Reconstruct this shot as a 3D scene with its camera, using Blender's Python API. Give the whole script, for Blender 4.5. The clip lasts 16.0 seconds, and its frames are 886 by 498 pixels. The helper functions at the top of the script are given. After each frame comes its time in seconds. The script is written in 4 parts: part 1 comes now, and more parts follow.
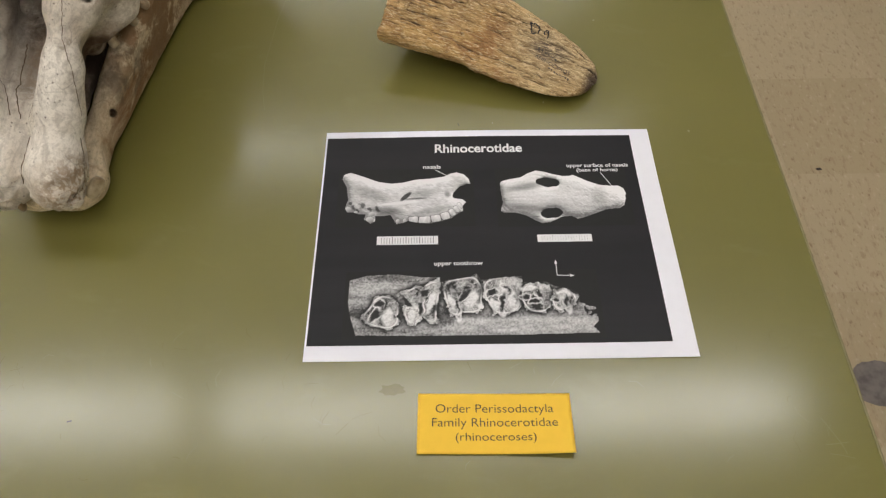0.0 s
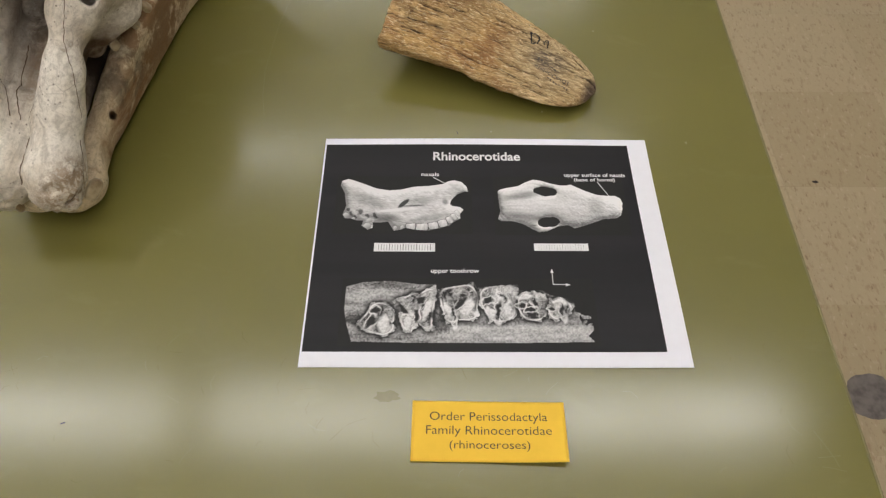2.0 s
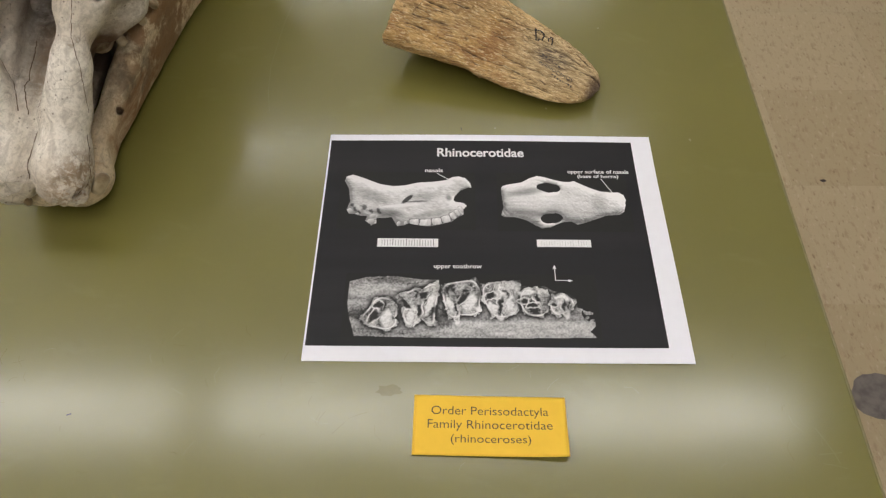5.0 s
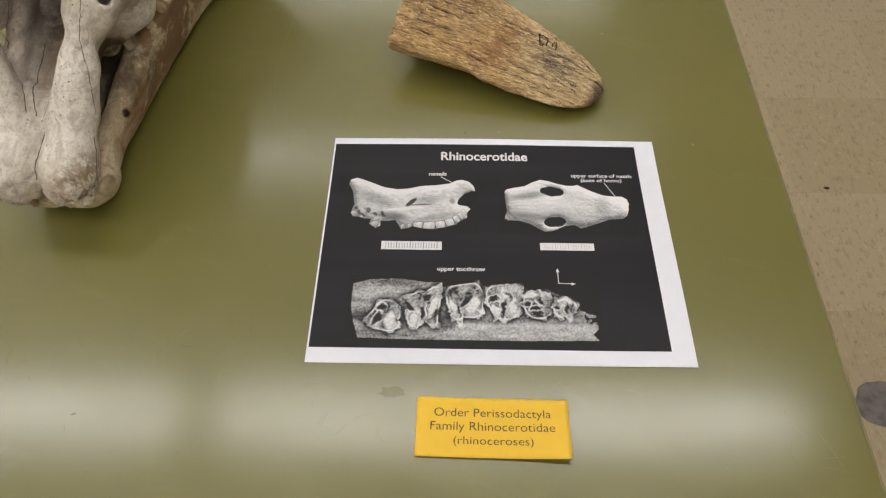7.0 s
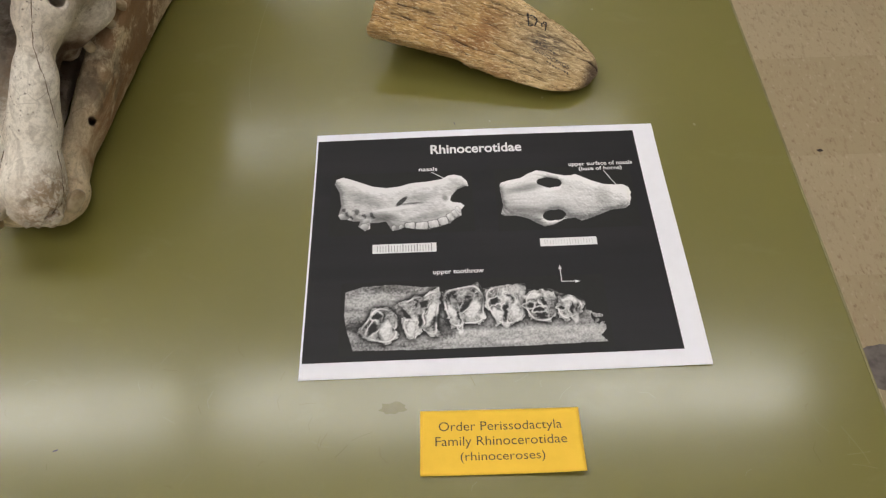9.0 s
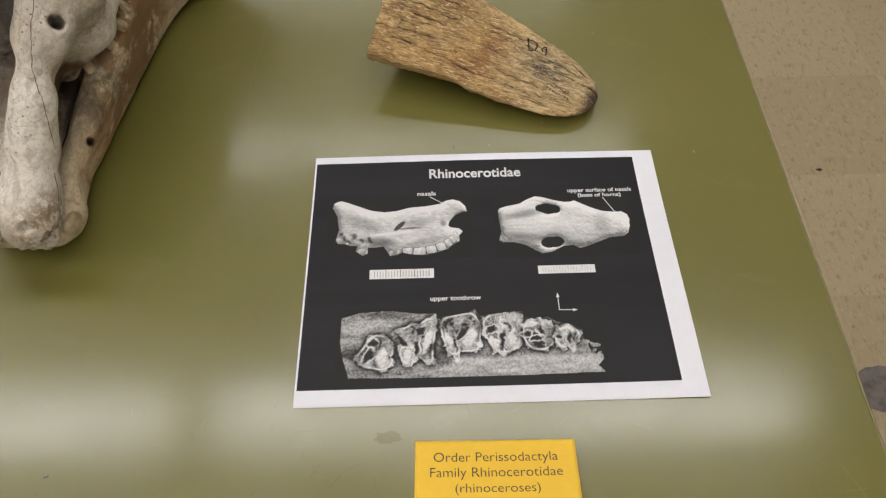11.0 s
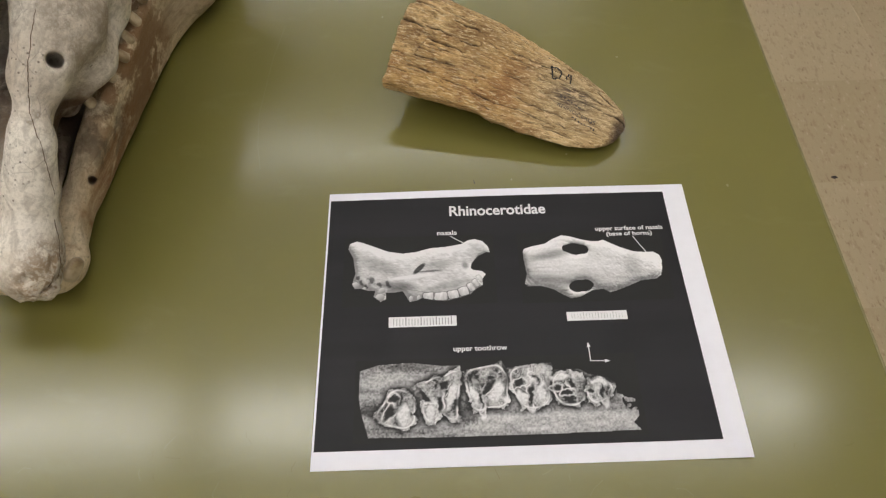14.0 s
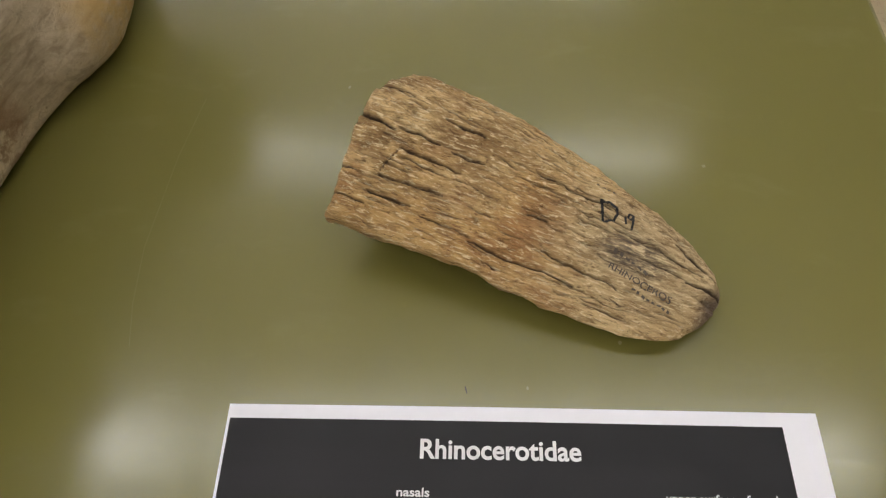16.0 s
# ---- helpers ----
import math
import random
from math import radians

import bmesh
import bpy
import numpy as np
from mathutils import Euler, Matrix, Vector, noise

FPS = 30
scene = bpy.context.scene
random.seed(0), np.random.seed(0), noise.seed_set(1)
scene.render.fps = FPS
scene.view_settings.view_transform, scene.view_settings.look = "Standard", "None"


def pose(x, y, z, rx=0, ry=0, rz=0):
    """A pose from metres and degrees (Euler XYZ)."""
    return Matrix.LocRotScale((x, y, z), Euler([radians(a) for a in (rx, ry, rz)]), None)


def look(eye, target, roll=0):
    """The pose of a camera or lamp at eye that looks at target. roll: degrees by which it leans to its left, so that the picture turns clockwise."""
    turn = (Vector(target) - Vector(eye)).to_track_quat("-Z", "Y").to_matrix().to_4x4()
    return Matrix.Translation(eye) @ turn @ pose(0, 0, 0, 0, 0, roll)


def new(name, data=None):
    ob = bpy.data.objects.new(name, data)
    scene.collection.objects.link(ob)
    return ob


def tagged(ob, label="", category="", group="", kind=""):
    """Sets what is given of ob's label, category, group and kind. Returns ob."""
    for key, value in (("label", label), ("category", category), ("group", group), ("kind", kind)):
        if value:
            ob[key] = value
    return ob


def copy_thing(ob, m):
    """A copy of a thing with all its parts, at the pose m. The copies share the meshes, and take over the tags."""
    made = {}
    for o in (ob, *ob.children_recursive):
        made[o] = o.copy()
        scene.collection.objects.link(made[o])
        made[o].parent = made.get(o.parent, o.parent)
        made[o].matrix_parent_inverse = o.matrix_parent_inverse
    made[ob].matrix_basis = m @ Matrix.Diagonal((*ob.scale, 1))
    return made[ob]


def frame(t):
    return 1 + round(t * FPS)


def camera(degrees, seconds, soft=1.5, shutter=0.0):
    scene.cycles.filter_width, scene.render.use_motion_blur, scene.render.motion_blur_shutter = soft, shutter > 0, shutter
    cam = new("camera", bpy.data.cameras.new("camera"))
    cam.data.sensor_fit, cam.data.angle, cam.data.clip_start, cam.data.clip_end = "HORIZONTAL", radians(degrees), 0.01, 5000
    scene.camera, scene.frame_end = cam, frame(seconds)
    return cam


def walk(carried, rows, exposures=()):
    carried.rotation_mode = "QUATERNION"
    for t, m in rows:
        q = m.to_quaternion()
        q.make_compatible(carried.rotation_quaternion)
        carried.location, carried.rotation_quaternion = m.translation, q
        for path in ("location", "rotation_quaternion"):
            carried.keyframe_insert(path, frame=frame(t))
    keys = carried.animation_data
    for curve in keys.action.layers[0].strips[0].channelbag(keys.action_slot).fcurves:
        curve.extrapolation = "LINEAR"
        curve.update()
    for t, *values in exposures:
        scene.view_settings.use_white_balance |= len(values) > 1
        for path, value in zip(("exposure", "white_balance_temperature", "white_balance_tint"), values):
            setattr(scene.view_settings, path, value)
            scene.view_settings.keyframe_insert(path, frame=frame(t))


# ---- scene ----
cam = camera(65.2, 16.0, soft=1.25)
PATH = [
    (0, (0.099, -0.203, 1.21), (0.102, 0.899, -0.459), -0.6),
    (0.5, (0.097, -0.203, 1.211), (0.098, 0.897, -0.459), -0.3),
    (1, (0.096, -0.203, 1.212), (0.112, 0.905, -0.453), 0.8),
    (1.5, (0.097, -0.204, 1.212), (0.112, 0.912, -0.447), 0.9),
    (2, (0.099, -0.203, 1.212), (0.111, 0.913, -0.447), 0.7),
    (2.5, (0.1, -0.202, 1.212), (0.104, 0.917, -0.446), 0.3),
    (3, (0.101, -0.198, 1.212), (0.095, 0.913, -0.451), -0.0),
    (3.5, (0.102, -0.199, 1.211), (0.092, 0.908, -0.455), -0.1),
    (4, (0.102, -0.202, 1.213), (0.098, 0.903, -0.454), 0.2),
    (6.5, (0.103, -0.209, 1.213), (0.084, 0.917, -0.439), -0.1),
    (7, (0.102, -0.21, 1.213), (0.084, 0.918, -0.438), -0.0),
    (7.5, (0.102, -0.209, 1.214), (0.082, 0.922, -0.435), -0.0),
    (8, (0.098, -0.204, 1.214), (0.086, 0.924, -0.438), 0.1),
    (8.5, (0.103, -0.19, 1.206), (0.092, 0.918, -0.459), -1.6),
    (9, (0.098, -0.176, 1.2), (0.109, 0.888, -0.493), -1.7),
    (9.5, (0.098, -0.167, 1.201), (0.125, 0.891, -0.496), -0.9),
    (10, (0.099, -0.164, 1.204), (0.131, 0.913, -0.481), -0.4),
    (10.2, (0.1, -0.164, 1.207), (0.124, 0.922, -0.473), -0.7),
    (12.5, (0.098, -0.161, 1.196), (0.105, 0.914, -0.49), -1.1),
    (13, (0.102, -0.155, 1.194), (0.103, 0.899, -0.506), -1.6),
    (13.5, (0.099, -0.144, 1.195), (0.104, 0.898, -0.512), -1.4),
    (13.7, (0.100, -0.136, 1.200), (0.090, 0.922, -0.497), -2.2),
    (14, (0.085, -0.117, 1.201), (0.097, 0.954, -0.488), -1.2),
    (14.2, (0.090, -0.099, 1.200), (0.081, 0.981, -0.483), -2.3),
    (14.5, (0.098, -0.043, 1.192), (0.108, 1.045, -0.486), -0.7),
    (14.8, (0.123, 0.010, 1.171), (0.075, 1.090, -0.512), -2.4),
    (15, (0.117, 0.038, 1.154), (0.075, 1.136, -0.517), -0.5),
    (15.2, (0.118, 0.073, 1.143), (0.062, 1.136, -0.550), -1.1),
    (15.5, (0.117, 0.091, 1.109), (0.032, 1.173, -0.571), -2.5),
    (16, (0.118, 0.108, 1.086), (0.031, 1.145, -0.621), -3.7),
]
walk(cam, [(t, look(eye, target, roll)) for t, eye, target, roll in PATH])

T = 0.76           # height of the table top
CEIL = 2.95        # height of the ceiling

# ---- world ----
world = bpy.data.worlds.new("world")
scene.world = world
world.use_nodes = True
world.node_tree.nodes["Background"].inputs["Color"].default_value = (0.5, 0.5, 0.5, 1)
world.node_tree.nodes["Background"].inputs["Strength"].default_value = 0.02
LAMP = 9.1        # strength of the ceiling tubes' diffusers


# ---- node helpers ----
class Mat:
    """A small wrapper that builds a node material."""

    def __init__(self, name, rough=0.5, metal=0.0, spec=0.5):
        self.m = bpy.data.materials.new(name)
        self.m.use_nodes = True
        self.t = self.m.node_tree
        self.b = self.t.nodes["Principled BSDF"]
        self.b.inputs["Roughness"].default_value = rough
        self.b.inputs["Metallic"].default_value = metal
        self.b.inputs["Specular IOR Level"].default_value = spec
        self.co = self.t.nodes.new("ShaderNodeTexCoord").outputs["Object"]

    def put(self, value, socket):
        if isinstance(value, (int, float)):
            socket.default_value = value
        elif isinstance(value, tuple):
            socket.default_value = (*value, 1) if len(value) == 3 and len(socket.default_value) == 4 else value
        else:
            self.t.links.new(value, socket)

    def noise(self, scale, detail=4.0, rough=0.55, stretch=None, distort=0.0, offset=(0, 0, 0)):
        n = self.t.nodes.new("ShaderNodeTexNoise")
        n.inputs["Scale"].default_value, n.inputs["Detail"].default_value = scale, detail
        n.inputs["Roughness"].default_value, n.inputs["Distortion"].default_value = rough, distort
        mp = self.t.nodes.new("ShaderNodeMapping")
        mp.inputs["Scale"].default_value = stretch or (1, 1, 1)
        mp.inputs["Location"].default_value = offset
        self.t.links.new(self.co, mp.inputs["Vector"])
        self.t.links.new(mp.outputs["Vector"], n.inputs["Vector"])
        return n.outputs["Fac"]

    def cells(self, scale, stretch=None, feature="F1", out="Distance"):
        n = self.t.nodes.new("ShaderNodeTexVoronoi")
        n.feature = feature
        n.inputs["Scale"].default_value = scale
        mp = self.t.nodes.new("ShaderNodeMapping")
        mp.inputs["Scale"].default_value = stretch or (1, 1, 1)
        self.t.links.new(self.co, mp.inputs["Vector"])
        self.t.links.new(mp.outputs["Vector"], n.inputs["Vector"])
        return n.outputs[out]

    def ramp(self, fac, lo, hi, a=0.0, b=1.0):
        n = self.t.nodes.new("ShaderNodeMapRange")
        n.interpolation_type = "SMOOTHSTEP"
        self.put(fac, n.inputs["Value"])
        for k, v in (("From Min", lo), ("From Max", hi), ("To Min", a), ("To Max", b)):
            n.inputs[k].default_value = v
        return n.outputs["Result"]

    def mix(self, fac, a, b):
        n = self.t.nodes.new("ShaderNodeMix")
        n.data_type = "RGBA"
        self.put(fac, n.inputs["Factor"])
        self.put(a, n.inputs[6])
        self.put(b, n.inputs[7])
        return n.outputs[2]

    def math(self, op, a, b=0.0):
        n = self.t.nodes.new("ShaderNodeMath")
        n.operation = op
        self.put(a, n.inputs[0])
        self.put(b, n.inputs[1])
        return n.outputs[0]

    def ball(self, centre, radii):
        """1 at a point of the object's own space, falling to 0 at the radii."""
        mp = self.t.nodes.new("ShaderNodeMapping")
        mp.vector_type = "TEXTURE"
        mp.inputs["Location"].default_value = centre
        mp.inputs["Scale"].default_value = radii
        self.t.links.new(self.co, mp.inputs["Vector"])
        n = self.t.nodes.new("ShaderNodeVectorMath")
        n.operation = "LENGTH"
        self.t.links.new(mp.outputs["Vector"], n.inputs[0])
        return self.ramp(n.outputs["Value"], 0.35, 1.0, 1.0, 0.0)

    def attr(self, name, out="Color"):
        n = self.t.nodes.new("ShaderNodeAttribute")
        n.attribute_name = name
        return n.outputs[out]

    def random(self):
        return self.t.nodes.new("ShaderNodeObjectInfo").outputs["Random"]

    def base(self, value):
        self.put(value, self.b.inputs["Base Color"])
        return self

    def rough(self, value):
        self.put(value, self.b.inputs["Roughness"])
        return self

    def bump(self, height, strength=0.3, distance=0.001):
        n = self.t.nodes.new("ShaderNodeBump")
        n.inputs["Strength"].default_value, n.inputs["Distance"].default_value = strength, distance
        self.t.links.new(height, n.inputs["Height"])
        last = self.b.inputs["Normal"].links
        if last:
            self.t.links.new(last[0].from_socket, n.inputs["Normal"])
        self.t.links.new(n.outputs["Normal"], self.b.inputs["Normal"])
        return self

    def glow(self, colour, strength):
        self.b.inputs["Emission Color"].default_value = (*colour, 1)
        self.b.inputs["Emission Strength"].default_value = strength
        return self


# ---- materials ----
def make_laminate():
    k = Mat("olive_laminate", 0.42, spec=0.27)
    k.b.inputs["Coat Weight"].default_value, k.b.inputs["Coat IOR"].default_value = 1.0, 1.55
    big = k.noise(3.0, 3)
    fine = k.noise(90.0, 3)
    c = k.mix(k.ramp(big, 0.35, 0.65), (0.142, 0.130, 0.029), (0.156, 0.142, 0.033))
    c = k.mix(k.ramp(fine, 0.45, 0.75, 0.0, 0.25), c, (0.150, 0.136, 0.036))
    smear = k.ramp(k.noise(14.0, 5, 0.6, (1.0, 2.2, 1), 0.4), 0.56, 0.74)
    c = k.mix(k.math("MULTIPLY", smear, 0.10), c, (0.27, 0.25, 0.13))
    k.base(c)
    scuff = k.noise(260.0, 8, 0.80, (1.0, 1.4, 1), 0.5)
    patch = k.noise(11.0, 4, 0.6, (1.0, 1.6, 1), 0.3, (2, 5, 1))
    streak = k.ramp(k.noise(130.0, 4, 0.6, (0.25, 1.6, 1), 1.0), 0.52, 0.70)
    r = k.math("ADD", k.math("MULTIPLY", k.ramp(scuff, 0.40, 0.60, 0.120, 0.215), k.ramp(patch, 0.35, 0.68, 0.9, 1.15)), k.math("MULTIPLY", streak, 0.012))
    k.put(r, k.b.inputs["Coat Roughness"])
    k.bump(k.noise(38.0, 2), 0.015, 0.0012)
    k.bump(scuff, 0.05, 0.0004)
    k.t.links.new(k.b.inputs["Normal"].links[0].from_socket, k.b.inputs["Coat Normal"])
    return k.m


def make_edge_band():
    k = Mat("table_edge_band", 0.4)
    k.base(k.mix(k.ramp(k.noise(60, 4), 0.4, 0.7), (0.17, 0.145, 0.060), (0.23, 0.195, 0.090)))
    k.bump(k.noise(300, 3), 0.1, 0.0005)
    return k.m


def make_bone(name, pale, grey, stain, amount):
    k = Mat(name, 0.62, spec=0.35)
    big = k.noise(16.0, 5, 0.6)
    mid = k.noise(55.0, 5, 0.65, offset=(3, 1, 2))
    fine = k.noise(420.0, 4, 0.6)
    fibre = k.noise(150.0, 4, 0.6, (1.0, 0.16, 1.0), 0.6)
    c = k.mix(k.ramp(big, 0.38, 0.66), pale, grey)
    c = k.mix(k.ramp(fibre, 0.46, 0.68, 0.0, 0.6), c, tuple(v * 0.6 for v in grey))
    mottle = k.noise(230.0, 8, 0.80, (1.0, 0.7, 1.0), 0.4, (6, 3, 9))
    c = k.mix(k.ramp(mottle, 0.46, 0.60, 0.0, 0.45), c, tuple(v * 0.58 for v in grey))
    c = k.mix(k.ramp(mottle, 0.30, 0.42, 0.45, 0.0), c, tuple(min(0.8, v * 1.12) for v in pale))
    crackle = k.ramp(k.cells(95.0, (1.0, 0.4, 1.0), "DISTANCE_TO_EDGE"), 0.0, 0.030, 1.0, 0.0)
    crackle = k.math("MULTIPLY", crackle, k.ramp(k.noise(34.0, 3, offset=(2, 6, 8)), 0.53, 0.60))
    c = k.mix(k.math("MULTIPLY", crackle, 0.32), c, tuple(v * 0.5 for v in stain))
    s = k.ramp(k.math("ADD", k.math("MULTIPLY", mid, 0.55), k.math("MULTIPLY", k.noise(22.0, 4, 0.6, offset=(7, 2, 5)), 0.45)), 0.62 - amount, 0.74 - amount)
    c = k.mix(k.math("MULTIPLY", s, 0.75), c, stain)
    pores = k.ramp(k.cells(240.0), 0.08, 0.26, 1.0, 0.0)
    pores = k.math("MULTIPLY", pores, k.ramp(k.noise(30.0, 3, offset=(1, 9, 4)), 0.5, 0.62))
    c = k.mix(k.math("MULTIPLY", pores, 0.75), c, (0.06, 0.035, 0.018))
    c = k.mix(k.ramp(fine, 0.45, 0.8, 0.0, 0.22), c, tuple(v * 0.55 for v in stain))
    return k, c, big, mid, fine, fibre, pores


def make_cranium_bone():
    k, c, big, mid, fine, fibre, pores = make_bone("cranium_bone", (0.83, 0.775, 0.69), (0.68, 0.60, 0.50), (0.20, 0.130, 0.070), 0.035)
    speck = k.noise(190.0, 7, 0.75, offset=(4, 7, 1))
    tip = k.math("MULTIPLY", k.ball((-0.169, 0.118, 0.050), (0.038, 0.036, 0.036)), k.ramp(k.math("ADD", k.math("MULTIPLY", mid, 0.25), k.math("MULTIPLY", speck, 0.75)), 0.45, 0.55))
    c = k.mix(k.math("MULTIPLY", tip, 0.75), c, (0.26, 0.155, 0.070))
    cheek = k.math("MULTIPLY", k.ball((-0.148, 0.262, 0.130), (0.040, 0.052, 0.055)), k.ramp(k.math("ADD", k.math("MULTIPLY", mid, 0.5), k.math("MULTIPLY", speck, 0.5)), 0.38, 0.60))
    c = k.mix(k.math("MULTIPLY", cheek, 0.85), c, (0.30, 0.245, 0.180))
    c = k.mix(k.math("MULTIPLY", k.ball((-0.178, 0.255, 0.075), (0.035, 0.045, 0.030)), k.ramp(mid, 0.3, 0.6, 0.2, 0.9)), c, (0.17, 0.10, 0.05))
    # brown bone in the slit over the jaw, darkened to paint its shade
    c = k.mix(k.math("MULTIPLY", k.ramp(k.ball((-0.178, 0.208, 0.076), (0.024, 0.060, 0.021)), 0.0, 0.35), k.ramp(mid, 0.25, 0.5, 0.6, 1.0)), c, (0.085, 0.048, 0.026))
    # brown stain of the nasal cavity, deepened so its colour holds the shade
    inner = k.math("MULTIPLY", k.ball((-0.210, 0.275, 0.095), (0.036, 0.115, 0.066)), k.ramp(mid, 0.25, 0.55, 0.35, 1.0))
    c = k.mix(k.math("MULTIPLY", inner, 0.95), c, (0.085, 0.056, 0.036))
    # shade inside the mouth, painted into the bone as dark brown
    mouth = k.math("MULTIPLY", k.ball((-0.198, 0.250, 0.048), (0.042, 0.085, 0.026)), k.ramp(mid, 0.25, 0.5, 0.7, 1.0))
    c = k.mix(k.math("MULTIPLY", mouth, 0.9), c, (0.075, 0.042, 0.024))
    # dirty brown nasal floor, its recess's shade painted in as well
    floor_tone = k.math("MULTIPLY", k.ball((-0.206, 0.215, 0.082), (0.022, 0.062, 0.020)), k.ramp(speck, 0.36, 0.58, 0.25, 1.0))
    c = k.mix(k.math("MULTIPLY", floor_tone, 0.75), c, (0.27, 0.195, 0.130))
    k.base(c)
    k.bump(mid, 0.6, 0.0024).bump(k.noise(230.0, 8, 0.80, (1.0, 0.7, 1.0), 0.4, (6, 3, 9)), 0.6, 0.0016).bump(fibre, 0.5, 0.0012).bump(pores, -0.5, 0.0006)
    return k.m


def make_mandible_bone():
    k, c, big, mid, fine, fibre, pores = make_bone("mandible_bone", (0.78, 0.66, 0.47), (0.58, 0.455, 0.295), (0.27, 0.135, 0.052), 0.075)
    brown = k.math("MULTIPLY", k.ball((-0.160, 0.315, 0.050), (0.07, 0.115, 0.080)), k.ramp(k.noise(26.0, 7, 0.72, offset=(5, 5, 1)), 0.42, 0.50))
    c = k.mix(k.math("MULTIPLY", brown, 0.85), c, (0.21, 0.105, 0.040))
    streak = k.math("MULTIPLY", k.ball((-0.158, 0.235, 0.022), (0.034, 0.085, 0.036)), k.ramp(k.noise(60.0, 6, 0.68, (1.0, 0.22, 1.0), 0.8, (3, 2, 6)), 0.40, 0.56))
    c = k.mix(k.math("MULTIPLY", streak, 0.85), c, (0.25, 0.120, 0.042))
    dark = k.math("MULTIPLY", k.ball((-0.158, 0.245, 0.045), (0.05, 0.04, 0.04)), k.ramp(mid, 0.42, 0.6))
    c = k.mix(k.math("MULTIPLY", dark, 0.7), c, (0.10, 0.072, 0.045))
    ramus = k.ball((-0.135, 0.425, 0.075), (0.06, 0.075, 0.09))
    c = k.mix(k.math("MULTIPLY", ramus, 0.85), c, k.mix(k.ramp(fibre, 0.35, 0.7), (0.50, 0.41, 0.29), (0.32, 0.25, 0.165)))
    gold = k.math("MULTIPLY", k.ball((-0.100, 0.475, 0.05), (0.045, 0.085, 0.08)), k.ramp(mid, 0.36, 0.6, 0.25, 1.0))
    c = k.mix(k.math("MULTIPLY", gold, 0.8), c, (0.56, 0.37, 0.13))
    k.base(c)
    k.bump(mid, 0.65, 0.0024).bump(k.noise(230.0, 8, 0.80, (1.0, 0.7, 1.0), 0.4, (6, 3, 9)), 0.6, 0.0016).bump(fibre, 0.5, 0.0013).bump(pores, -0.5, 0.0006)
    return k.m


def make_tooth():
    k = Mat("tooth_enamel", 0.4)
    k.base(k.mix(k.ramp(k.noise(90, 4), 0.35, 0.7), (0.52, 0.43, 0.29), (0.24, 0.160, 0.085)))
    k.bump(k.noise(250, 4), 0.3, 0.0006)
    return k.m


def make_horn():
    k = Mat("weathered_horn", 0.72, spec=0.3)
    grain = k.noise(260.0, 8, 0.72, (0.20, 1.0, 1.0), 0.7)
    thread = k.noise(620.0, 6, 0.72, (0.17, 1.0, 1.0), 0.5, (4, 1, 2))
    big = k.noise(24.0, 5, 0.6, (0.5, 1, 1))
    fleck = k.noise(260.0, 7, 0.74, (0.26, 1.0, 1.0), 0.7, (2, 8, 1))
    c = k.mix(k.ramp(big, 0.36, 0.64), (0.61, 0.385, 0.155), (0.78, 0.565, 0.285))
    old = k.math("MULTIPLY", k.ball((-0.045, 0.360, 0.05), (0.085, 0.06, 0.07)), k.ramp(k.noise(38.0, 6, 0.7, (0.6, 1, 1), 0.5, (3, 3, 7)), 0.40, 0.58))
    c = k.mix(k.math("MULTIPLY", old, 0.8), c, (0.27, 0.155, 0.062))
    warm = k.ramp(k.noise(30.0, 5, 0.65, (0.5, 1, 1), 0.3, (8, 1, 2)), 0.52, 0.66)
    c = k.mix(k.math("MULTIPLY", warm, 0.65), c, (0.36, 0.165, 0.06))
    tip = k.ball((0.085, 0.340, 0.02), (0.075, 0.05, 0.06))
    c = k.mix(k.math("MULTIPLY", tip, 0.75), c, (0.62, 0.48, 0.28))
    c = k.mix(k.ramp(grain, 0.39, 0.54, 0.60, 0.0), c, (0.25, 0.135, 0.050))
    c = k.mix(k.ramp(thread, 0.35, 0.45, 0.68, 0.0), c, (0.11, 0.050, 0.018))
    c = k.mix(k.ramp(thread, 0.53, 0.62, 0.0, 0.85), c, (0.87, 0.72, 0.45))
    c = k.mix(k.ramp(fleck, 0.62, 0.69, 0.0, 0.75), c, (0.10, 0.045, 0.017))
    red = k.math("MULTIPLY", k.ball((0.005, 0.320, 0.03), (0.05, 0.035, 0.05)), k.ramp(fleck, 0.35, 0.55, 1.0, 0.0))
    c = k.mix(k.math("MULTIPLY", red, 0.45), c, (0.34, 0.15, 0.06))
    ink = k.math("MULTIPLY", k.ball((0.078, 0.338, 0.03), (0.026, 0.014, 0.03)), k.ramp(thread, 0.40, 0.62, 1.0, 0.1))
    c = k.mix(k.math("MULTIPLY", ink, 0.8), c, (0.12, 0.095, 0.085))
    end = k.ball((0.125, 0.330, 0.01), (0.016, 0.022, 0.02))
    c = k.mix(k.math("MULTIPLY", end, 0.8), c, (0.14, 0.10, 0.085))
    c = k.mix(k.attr("crack", "Fac"), c, (0.040, 0.018, 0.008))
    k.base(c)
    k.bump(grain, 1.0, 0.0024).bump(thread, 1.0, 0.0013).bump(fleck, -0.8, 0.0014)
    return k.m


def make_plain(name, colour, rough=0.6, grain=200.0, spread=0.08, spec=0.5, metal=0.0):
    k = Mat(name, rough, metal, spec)
    k.base(k.mix(k.ramp(k.noise(grain, 4), 0.35, 0.7), colour, tuple(v * (1 - spread) for v in colour)))
    k.bump(k.noise(grain * 2, 3), 0.06, 0.0004)
    return k.m


